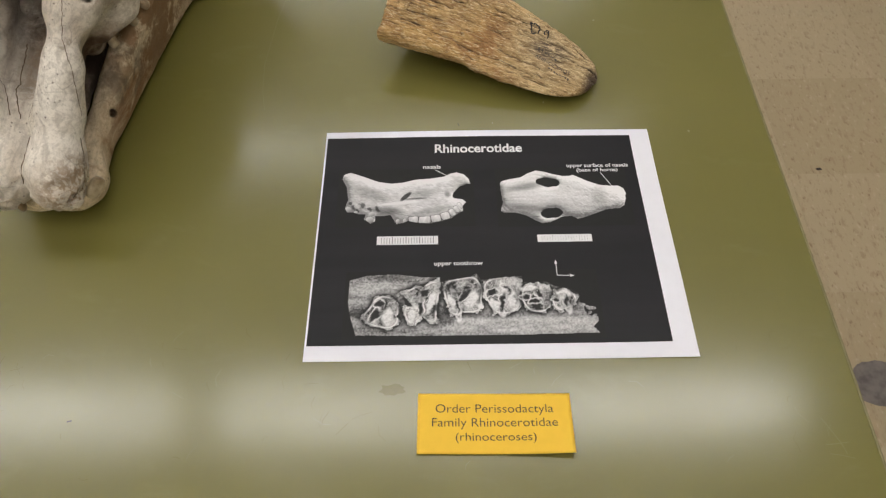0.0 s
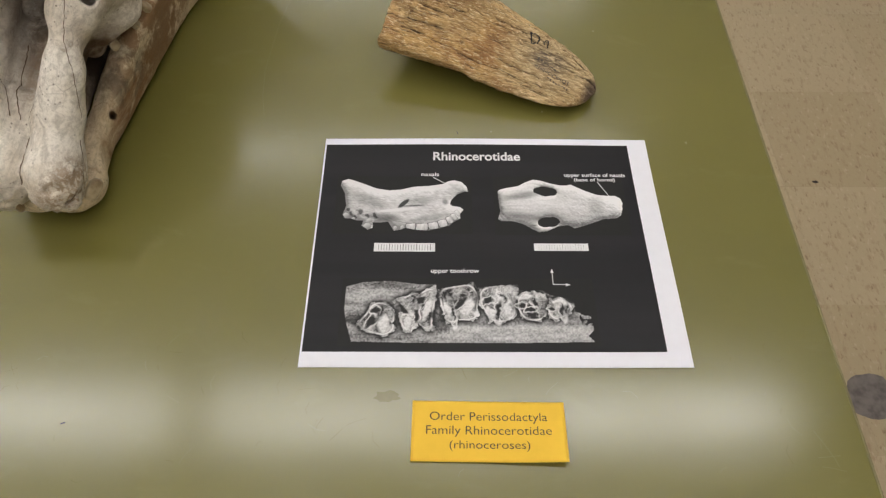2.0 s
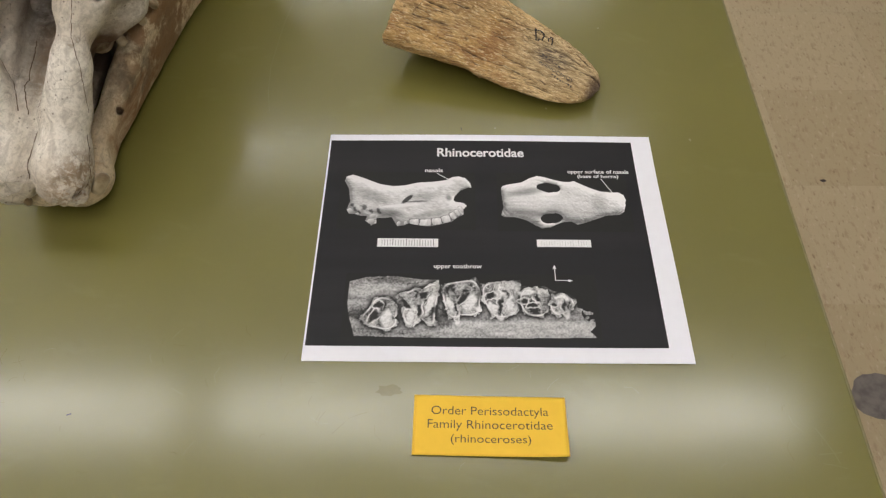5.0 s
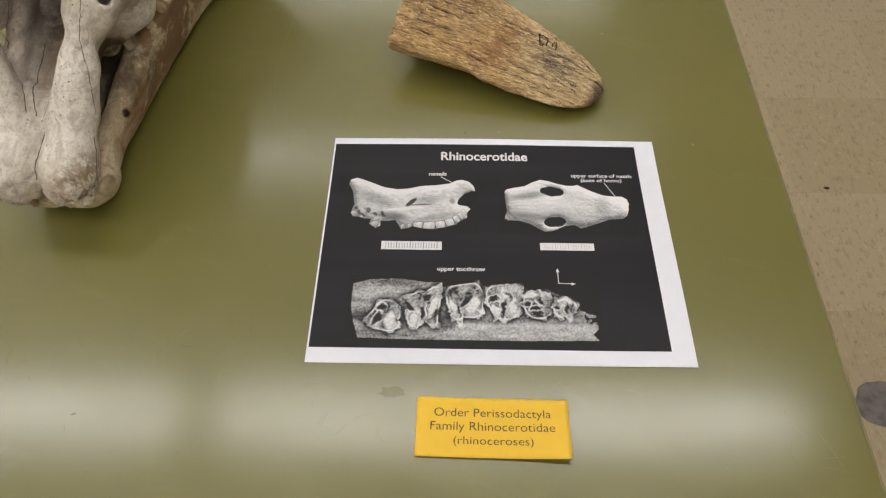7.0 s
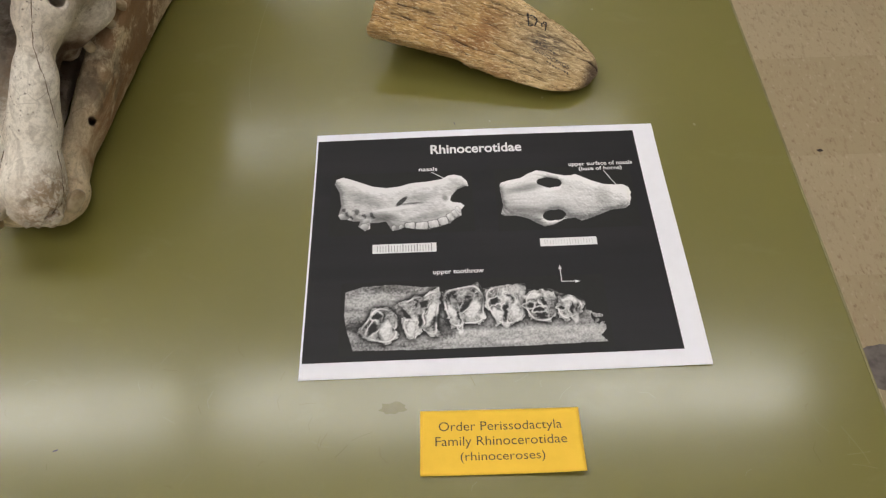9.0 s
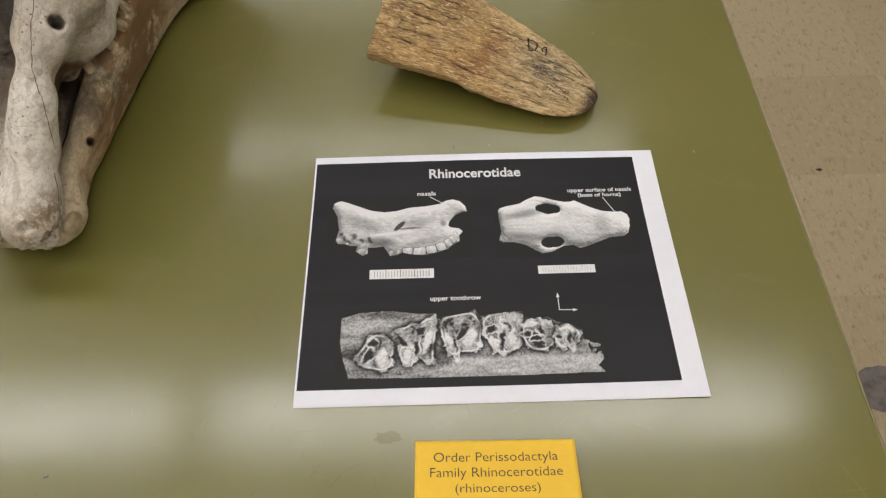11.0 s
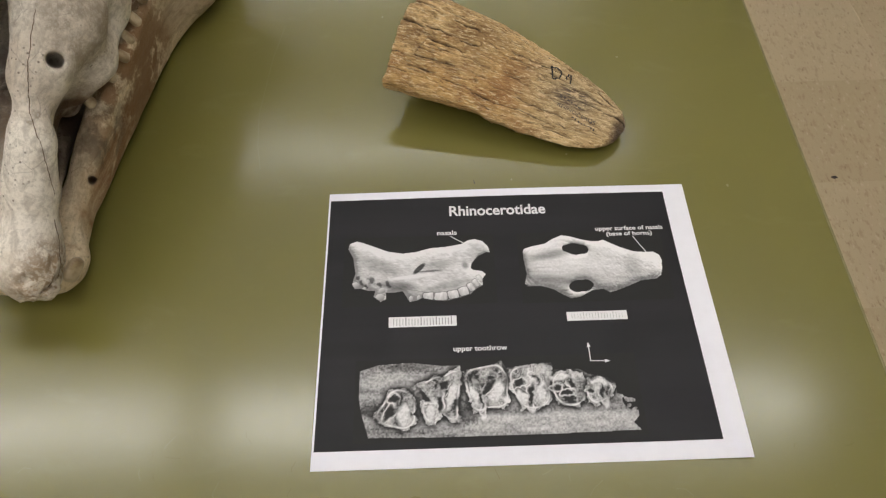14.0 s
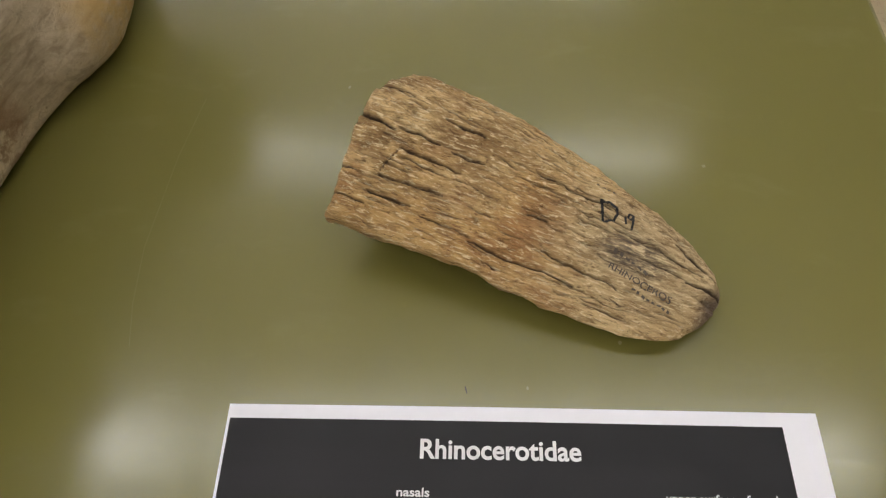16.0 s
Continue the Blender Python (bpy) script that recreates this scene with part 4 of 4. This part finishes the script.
    me = bpy.data.meshes.new("rhino_horn")
    me.from_pydata(verts, [], q)
    at = me.attributes.new("crack", "FLOAT", "POINT")
    at.data.foreach_set("value", np.concatenate([np.clip(crack.ravel() * 0.85 + chip.ravel() * 1.3, 0, 0.9), [0, 0]]))
    me.flip_normals()
    horn = mesh_object("rhinoceros_horn", me, M_HORN, smooth=True)
    tagged(horn, "fibrous tan brown horn with pen writing lying on table", "horn")
    horn.matrix_basis = pose(0, 0, T, 0, 0, -21.7)
    return horn


HORN = build_horn()
from mathutils.bvhtree import BVHTree
HORN_TREE = BVHTree.FromPolygons([v.co[:] for v in HORN.data.vertices], [p.vertices[:] for p in HORN.data.polygons])


def on_horn(me, lift=0.0009):
    for v in me.vertices:
        hit = HORN_TREE.ray_cast(Vector((v.co.x, v.co.y, 0.2)), Vector((0, 0, -1)))[0]
        v.co.z = (hit.z if hit else 0.0) + lift
    me.update()
    return me


def pen(name, pts, width, material):
    """A pen line over the horn's upper side."""
    fine = []
    for (xa, ya), (xb, yb) in zip(pts, pts[1:]):
        n = max(2, int(math.hypot(xb - xa, yb - ya) / 0.0006))
        fine += [(xa + (xb - xa) * k / n, ya + (yb - ya) * k / n) for k in range(n)]
    bm = strip(fine + [pts[-1]], width)
    me = bpy.data.meshes.new(name)
    bm.to_mesh(me)
    bm.free()
    return part(name, on_horn(me), material, HORN)


def letters(strokes, cx, cy, size, turn, width, material):
    c, s = math.cos(radians(turn)), math.sin(radians(turn))
    for st in strokes:
        pen("pen_stroke", [(cx + size * (x * c - y * s), cy + size * (x * s + y * c)) for x, y in st], width, material)


# hand-written capitals on a unit square
D_ = [[(0.05, 0), (0, 1)], [(-0.1, 1), (0.4, 0.95), (0.75, 0.7), (0.8, 0.4), (0.6, 0.1), (0.05, 0)]]
ONE_ = [[(0.1, 0.75), (0.12, 0.25)]]
NINE_ = [[(0.55, 0.75), (0.35, 0.85), (0.25, 0.65), (0.4, 0.5), (0.55, 0.7), (0.55, 0.75), (0.5, 0.3), (0.42, 0.0)]]
letters(D_, 0.0580, 0.3462, 0.0097, 21, 0.0013, M_PEN)
letters(ONE_ + NINE_, 0.0690, 0.3470, 0.0092, 20, 0.0011, M_PEN)
part("lettering", on_horn(fit_text(text_mesh("RHINOCEROS", 0.01), 0.0848, 0.3265, 0.0335, 0.0, 0.0034, -7.3)), M_PEN_FAINT, HORN)
# lines of writing too faint to read
for xa, ya, xb, yb, n, seed in ((0.0676, 0.3358, 0.0875, 0.3319, 6, 1), (0.0817, 0.3220, 0.1034, 0.3188, 8, 2), (0.0489, 0.3639, 0.0610, 0.3630, 4, 3)):
    rnd = random.Random(seed)
    for k in range(n):
        f, g = (k + 0.1) / n, (k + rnd.uniform(0.55, 0.85)) / n
        pen("faint_bar", [(xa + (xb - xa) * f, ya + (yb - ya) * f), (xa + (xb - xa) * g, ya + (yb - ya) * g + rnd.uniform(-0.0005, 0.0005))], rnd.uniform(0.0007, 0.0015), M_PEN_FAINT)


# ---- the skull ----
def mid_x(y):
    """The skull's middle line on the table."""
    return -0.2045 - 0.04 * (y - 0.11)


def local(g):
    """Mirrored skull space: distance from the middle line, length, height."""
    return np.stack([np.abs(g[..., 0] - mid_x(g[..., 1])), g[..., 1], g[..., 2]], -1)


def chain(p, d, points, k, squash=(1, 1, 1)):
    for (a, ra), (b, rb) in zip(points, points[1:]):
        c = capsule(p, a, b, ra, rb, squash)
        d = c if d is None else join(d, c, k)
    return d


def pit(p, mouth, radius, depth):
    """A slanting hole that runs inward, back and down from its mouth."""
    m, way = np.array(mouth), np.array((-0.48, 0.62, -0.62))
    return capsule(p, m - way * 0.008, m + way * depth, radius, radius * 0.8)


def cranium_field(g):
    p = local(g)
    # the blunt premaxillary tip and the two processes that rise along the nasal opening
    d = ellipsoid(p, (0.018, 0.131, 0.053), (0.021, 0.025, 0.025))
    d = join(d, ellipsoid(p, (0.024, 0.118, 0.047), (0.012, 0.010, 0.012)), 0.008)
    d = chain(p, d, [((0.022, 0.150, 0.066), 0.016), ((0.0270, 0.166, 0.083), 0.0142), ((0.0305, 0.177, 0.0960), 0.0126), ((0.0336, 0.189, 0.107), 0.0108), ((0.0365, 0.215, 0.130), 0.0088), ((0.0390, 0.270, 0.158), 0.0098), ((0.030, 0.330, 0.184), 0.015)], 0.012)
    # bar between the tip and the cheek teeth, and the side wall
    d = chain(p, d, [((0.018, 0.140, 0.050), 0.013), ((0.011, 0.172, 0.069), 0.0105), ((0.011, 0.205, 0.085), 0.011), ((0.026, 0.250, 0.100), 0.015)], 0.012)
    d = chain(p, d, [((0.0385, 0.206, 0.116), 0.0060), ((0.0400, 0.230, 0.126), 0.0145)], 0.006)
    d = chain(p, d, [((0.0400, 0.230, 0.126), 0.0145), ((0.044, 0.275, 0.130), 0.024)], 0.015)
    d = chain(p, d, [((0.044, 0.275, 0.130), 0.024), ((0.042, 0.340, 0.148), 0.034), ((0.046, 0.430, 0.158), 0.040)], 0.022)
    # the rim over the cheek teeth and the facial crest
    d = chain(p, d, [((0.038, 0.252, 0.086), 0.011), ((0.050, 0.275, 0.092), 0.011), ((0.052, 0.330, 0.094), 0.011), ((0.050, 0.440, 0.094), 0.012)], 0.016)
    d = chain(p, d, [((0.056, 0.320, 0.110), 0.012), ((0.062, 0.390, 0.122), 0.013), ((0.084, 0.460, 0.134), 0.013), ((0.127, 0.535, 0.146), 0.012), ((0.085, 0.605, 0.150), 0.014)], 0.018)
    # roof, brow and brain case; the roof's unseen front is added to shade the nasal cavity
    d = chain(p, d, [((0.004, 0.186, 0.200), 0.008), ((0.013, 0.230, 0.203), 0.011), ((0.022, 0.280, 0.200), 0.013), ((0.018, 0.330, 0.197), 0.017), ((0.016, 0.420, 0.198), 0.026), ((0.026, 0.500, 0.202), 0.034), ((0.022, 0.580, 0.186), 0.050), ((0.010, 0.645, 0.180), 0.040)], 0.03)
    d = chain(p, d, [((0.045, 0.475, 0.198), 0.022), ((0.110, 0.530, 0.192), 0.013), ((0.127, 0.540, 0.150), 0.011)], 0.02)
    # floor of the nasal opening
    d = chain(p, d, [((0.0, 0.145, 0.044), 0.016), ((0.0, 0.190, 0.042), 0.013), ((0.0, 0.330, 0.032), 0.011)], 0.010, (1.3, 1, 1))
    d = chain(p, d, [((0.022, 0.256, 0.070), 0.011), ((0.026, 0.285, 0.076), 0.013), ((0.028, 0.350, 0.078), 0.014)], 0.008)
    # openings: nasal cavity, eye socket, groove at the tip, foramina
    d = carve(d, chain(p, None, [((0.0, 0.205, 0.110), 0.0245), ((0.0, 0.260, 0.120), 0.0275), ((0.0, 0.480, 0.124), 0.0270)], 0.006, (1.0, 1, 1.5)), 0.006)
    d = carve(d, capsule(p, (0.0, 0.145, 0.082), (0.0, 0.20, 0.105), 0.0035, 0.016), 0.006)
    d = carve(d, ellipsoid(p, (0.088, 0.495, 0.166), (0.026, 0.034, 0.022)), 0.008)
    d = carve(d, ellipsoid(p, (0.014, 0.209, 0.058), (0.033, 0.034, 0.0135)), 0.004)
    d = carve(d, capsule(p, (0.043, 0.186, 0.068), (0.047, 0.238, 0.088), 0.0125, 0.0125), 0.006)
    for u in (0.0, 0.009, 0.017):
        d = chain(p, d, [((u, 0.168, 0.066), 0.0065), ((u * 1.05, 0.205, 0.074), 0.0070), ((u * 1.1, 0.250, 0.077), 0.0080), ((u * 1.2, 0.340, 0.078), 0.0085)], 0.007)
    d = chain(p, d, [((0.024, 0.190, 0.087), 0.0058), ((0.027, 0.212, 0.096), 0.0068), ((0.031, 0.250, 0.106), 0.0090), ((0.034, 0.290, 0.108), 0.0090)], 0.006)
    d = carve(d, capsule(p, (0.0, 0.098, 0.078), (0.0, 0.150, 0.082), 0.0022, 0.0035), 0.006)
    d = carve(d, ellipsoid(p, (0.0005, 0.1125, 0.060), (0.0042, 0.008, 0.0032)), 0.002)
    d = carve(d, pit(p, (0.0556, 0.2254, 0.1382), 0.0056, 0.030), 0.0025)
    d = carve(d, pit(p, (0.0708, 0.3153, 0.1615), 0.0026, 0.020), 0.0015)
    d = carve(d, ellipsoid(p, (0.0590, 0.2935, 0.1590), (0.0065, 0.0030, 0.0030)), 0.0015)
    d = carve(d, pit(p, (0.0610, 0.2752, 0.1573), 0.0016, 0.010), 0.001)
    d = carve(d, capsule(p, (0.052, 0.268, 0.170), (0.050, 0.290, 0.145), 0.003, 0.003), 0.002)
    d = carve(d, capsule(p, (0.030, 0.108, 0.047), (0.020, 0.125, 0.045), 0.003, 0.002), 0.003)
    x, y, z = g[..., 0], g[..., 1], g[..., 2]
    rough = np.exp(-((p[..., 0] - 0.026) ** 2 + (y - 0.115) ** 2 + (z - 0.048) ** 2) / 0.0006)
    return d + 0.0022 * cloud(x * 45, y * 30, z * 45, 3, 3) + 0.006 * rough * cloud(x * 210, y * 210, z * 210, 2, 9)


def mandible_field(g):
    p = local(g)
    u, y, z = p[..., 0], p[..., 1], p[..., 2]
    # each half is a tall plate along a bowed line
    way = np.interp(y, [0.115, 0.150, 0.20, 0.29, 0.36, 0.42, 0.47, 0.52, 0.60], [0.014, 0.020, 0.0245, 0.042, 0.0530, 0.068, 0.076, 0.072, 0.067])
    thick = np.interp(y, [0.115, 0.15, 0.20, 0.30, 0.40, 0.47, 0.60], [0.010, 0.0125, 0.0105, 0.0115, 0.0125, 0.014, 0.008])
    top = np.interp(y, [0.115, 0.15, 0.18, 0.215, 0.25, 0.30, 0.40, 0.44, 0.50, 0.60], [0.036, 0.036, 0.036, 0.042, 0.058, 0.077, 0.086, 0.092, 0.118, 0.120])
    foot = np.interp(y, [0.115, 0.15, 0.20, 0.25, 0.35, 0.45, 0.54, 0.60], [0.012, 0.006, 0.004, 0.003, 0.003, 0.002, 0.010, 0.06])
    lean = np.interp(y, [0.15, 0.25, 0.30, 0.40, 0.50], [0.0, 0.16, 0.24, 0.16, -0.02])
    du = np.abs(u - way - (z - 0.035) * lean)
    mid, half = (top + foot) / 2, (top - foot) / 2
    r = 0.0105
    qx, qz = du - thick + r, np.abs(z - mid) - half + r
    d = np.minimum(np.maximum(qx, qz), 0) + np.sqrt(np.maximum(qx, 0) ** 2 + np.maximum(qz, 0) ** 2) - r
    d = np.maximum(d, np.maximum(0.128 - y, y - 0.585))
    # the symphysis, the tooth socket and the rounded jaw angle
    d = join(d, ellipsoid(p, (0.0, 0.150, 0.022), (0.026, 0.026, 0.013)), 0.010)
    d = join(d, ellipsoid(p, (0.0300, 0.147, 0.023), (0.0105, 0.019, 0.012)), 0.008)
    d = join(d, ellipsoid(p, (0.087, 0.474, 0.039), (0.0235, 0.060, 0.036)), 0.020)
    d = carve(d, pit(p, (0.0350, 0.2125, 0.0325), 0.0036, 0.024), 0.001)
    d = carve(d, ellipsoid(p, (0.040, 0.128, 0.032), (0.005, 0.0028, 0.0022)), 0.002)
    d = carve(d, ellipsoid(p, (0.036, 0.122, 0.026), (0.006, 0.004, 0.002)), 0.002)
    x = g[..., 0]
    return d + 0.0020 * cloud(x * 45, y * 26, z * 45, 3, 13)


def build_tooth(name, centre, size, turn, skull, lean=(0, 0)):
    """A worn peg of enamel: a rounded, tapered, slightly ribbed block."""
    bm = bmesh.new()
    bmesh.ops.create_icosphere(bm, subdivisions=3, radius=1.0)
    for v in bm.verts:
        q = v.co.copy()
        k = 1.0 - 0.18 * q.z
        e = [math.copysign(abs(c) ** 0.7, c) for c in q]
        rib = 1 + 0.06 * math.sin(5 * math.atan2(q.y, q.x) + centre[1] * 400)
        v.co = Vector((e[0] * size[0] * k * rib, e[1] * size[1] * k * rib, e[2] * size[2]))
    m = pose(centre[0], centre[1], centre[2], lean[0], lean[1], turn)
    bmesh.ops.transform(bm, matrix=m, verts=bm.verts)
    return part(name, bm, M_TOOTH, skull, smooth=True)


def build_skull():
    skull = new("animal_skull")
    tagged(skull, "weathered pale animal skull with brown stained lower jaw", "skull")
    skull.location = (0, 0, T)
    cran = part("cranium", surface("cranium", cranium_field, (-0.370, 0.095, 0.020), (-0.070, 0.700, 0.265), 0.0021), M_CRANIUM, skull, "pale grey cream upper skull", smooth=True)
    jaw = part("mandible", surface("mandible", mandible_field, (-0.335, 0.105, -0.004), (-0.090, 0.600, 0.128), 0.0020), M_MANDIBLE, skull, "brown stained lower jaw", smooth=True)
    for s in (1, -1):
        def place(u, y, z):
            return (mid_x(y) + s * u, y, z)
        # cheek teeth above and below, and the front teeth of the jaw
        for k in range(9):
            y = 0.258 + k * 0.0185 + 0.002 * (k % 2)
            u = np.interp(y, [0.253, 0.272, 0.292, 0.33, 0.36, 0.39, 0.41], [0.037, 0.0500, 0.0590, 0.0650, 0.0672, 0.0660, 0.0640])
            z = np.interp(y, [0.253, 0.272, 0.292, 0.36, 0.41], [0.0690, 0.0735, 0.0765, 0.0860, 0.0895])
            build_tooth("cheek_tooth", place(u - 0.001 + 0.0012 * (k % 3), y, z + 0.0010 * (k % 3)), (0.0030, 0.0040 - 0.0009 * (k % 2) + 0.0006 * (k % 5 == 1), 0.0068), (9 * (k % 4) - 14) * s, cran, (12 * (k % 3 - 1), -30 * s))
        for k in range(3):
            build_tooth("front_tooth", place(0.0360 - 0.011 * k, 0.1360 - 0.0115 * k + 0.004 * (k == 2), 0.0295 + 0.0025 * k), (0.0030, 0.0092 - 0.002 * k, 0.0066), -26 * s, jaw, (25, 0))
    return skull, cran, jaw


SKULL, CRANIUM, JAW = build_skull()
CR_TREE = BVHTree.FromPolygons([v.co[:] for v in CRANIUM.data.vertices], [p.vertices[:] for p in CRANIUM.data.polygons])


def suture(points, width, seed, drop=False):
    """A thin wandering line of dirt along a seam of the upper skull."""
    rnd = random.Random(seed)
    pts = []
    for a, b in zip(points, points[1:]):
        n = max(2, int((Vector(b) - Vector(a)).length / 0.0022))
        pts += [Vector(a).lerp(Vector(b), k / n) for k in range(n)]
    bm = bmesh.new()
    last = None
    for i, p in enumerate(pts):
        p = p + Vector((rnd.uniform(-1, 1), rnd.uniform(-1, 1), 0)) * 0.0004
        hit, normal, _, _ = CR_TREE.ray_cast(Vector((p.x, p.y, p.z + 0.014)), Vector((0, 0, -1)), 0.04) if drop else CR_TREE.find_nearest(p, 0.02)
        if not hit:
            continue
        d = (pts[min(i + 1, len(pts) - 1)] - pts[max(i - 1, 0)]).normalized()
        side = d.cross(normal).normalized() * width * rnd.uniform(0.35, 0.65)
        c = hit + normal * 0.0005
        pair = (bm.verts.new(c + side), bm.verts.new(c - side))
        if last:
            bm.faces.new((last[0], last[1], pair[1], pair[0]))
        last = pair
    return part("suture", bm, M_SUTURE, CRANIUM)


for s in (1, -1):
    def seam(*pts):
        return [(mid_x(y) + s * u, y, z) for u, y, z in pts]
    suture(seam((0.0470, 0.250, 0.158), (0.0440, 0.2160, 0.146), (0.0415, 0.1950, 0.128), (0.0408, 0.1862, 0.1161), (0.0402, 0.1739, 0.1003), (0.0385, 0.160, 0.080)), 0.00048, 3)
    suture(seam((0.015, 0.235, 0.088), (0.013, 0.205, 0.082), (0.0085, 0.180, 0.082), (0.003, 0.160, 0.078)), 0.0008, 4, True)
    suture(seam((0.0315, 0.240, 0.125), (0.0270, 0.205, 0.105), (0.0215, 0.180, 0.090), (0.0120, 0.160, 0.080)), 0.0008, 8)
    suture(seam((0.041, 0.150, 0.070), (0.040, 0.138, 0.058), (0.036, 0.126, 0.050), (0.028, 0.112, 0.042)), 0.0009, 9)
suture([(mid_x(0.15), 0.155, 0.075), (mid_x(0.135), 0.135, 0.075), (mid_x(0.12), 0.116, 0.068)], 0.0007, 6, True)

# ---- the floor's tiles and marks ----
tagged(mesh_object("floor_patch", flat_disc((0.905, 0.285), (0.052, 0.046), 0.0012, 26, 0.16, 2), M_PATCH), "round grey worn patch on the floor", "floor patch", kind="structure")
tagged(mesh_object("floor_scuff", flat_disc((0.951, 0.798), (0.008, 0.0045), 0.0012, 10, 0.5, 7), M_BLACKBIT), "small dark scuff on the floor tile", "scuff", kind="structure")
TILE = 0.3048
tile_bm = box((0.00012, 0.00012, -0.0038), (TILE - 0.00012, TILE - 0.00012, 0.0), 0.0002)
tile_mesh = bpy.data.meshes.new("tile")
tile_bm.to_mesh(tile_mesh)
tile_bm.free()
tile_mesh.materials.append(M_FLOOR)
for i in range(-1, 9):
    for j in range(-4, 7):
        tile = new("tile", tile_mesh)
        tile.parent = FLOOR
        tile.location = (0.27 + i * TILE, 1.09 - TILE + j * TILE, 0.0)
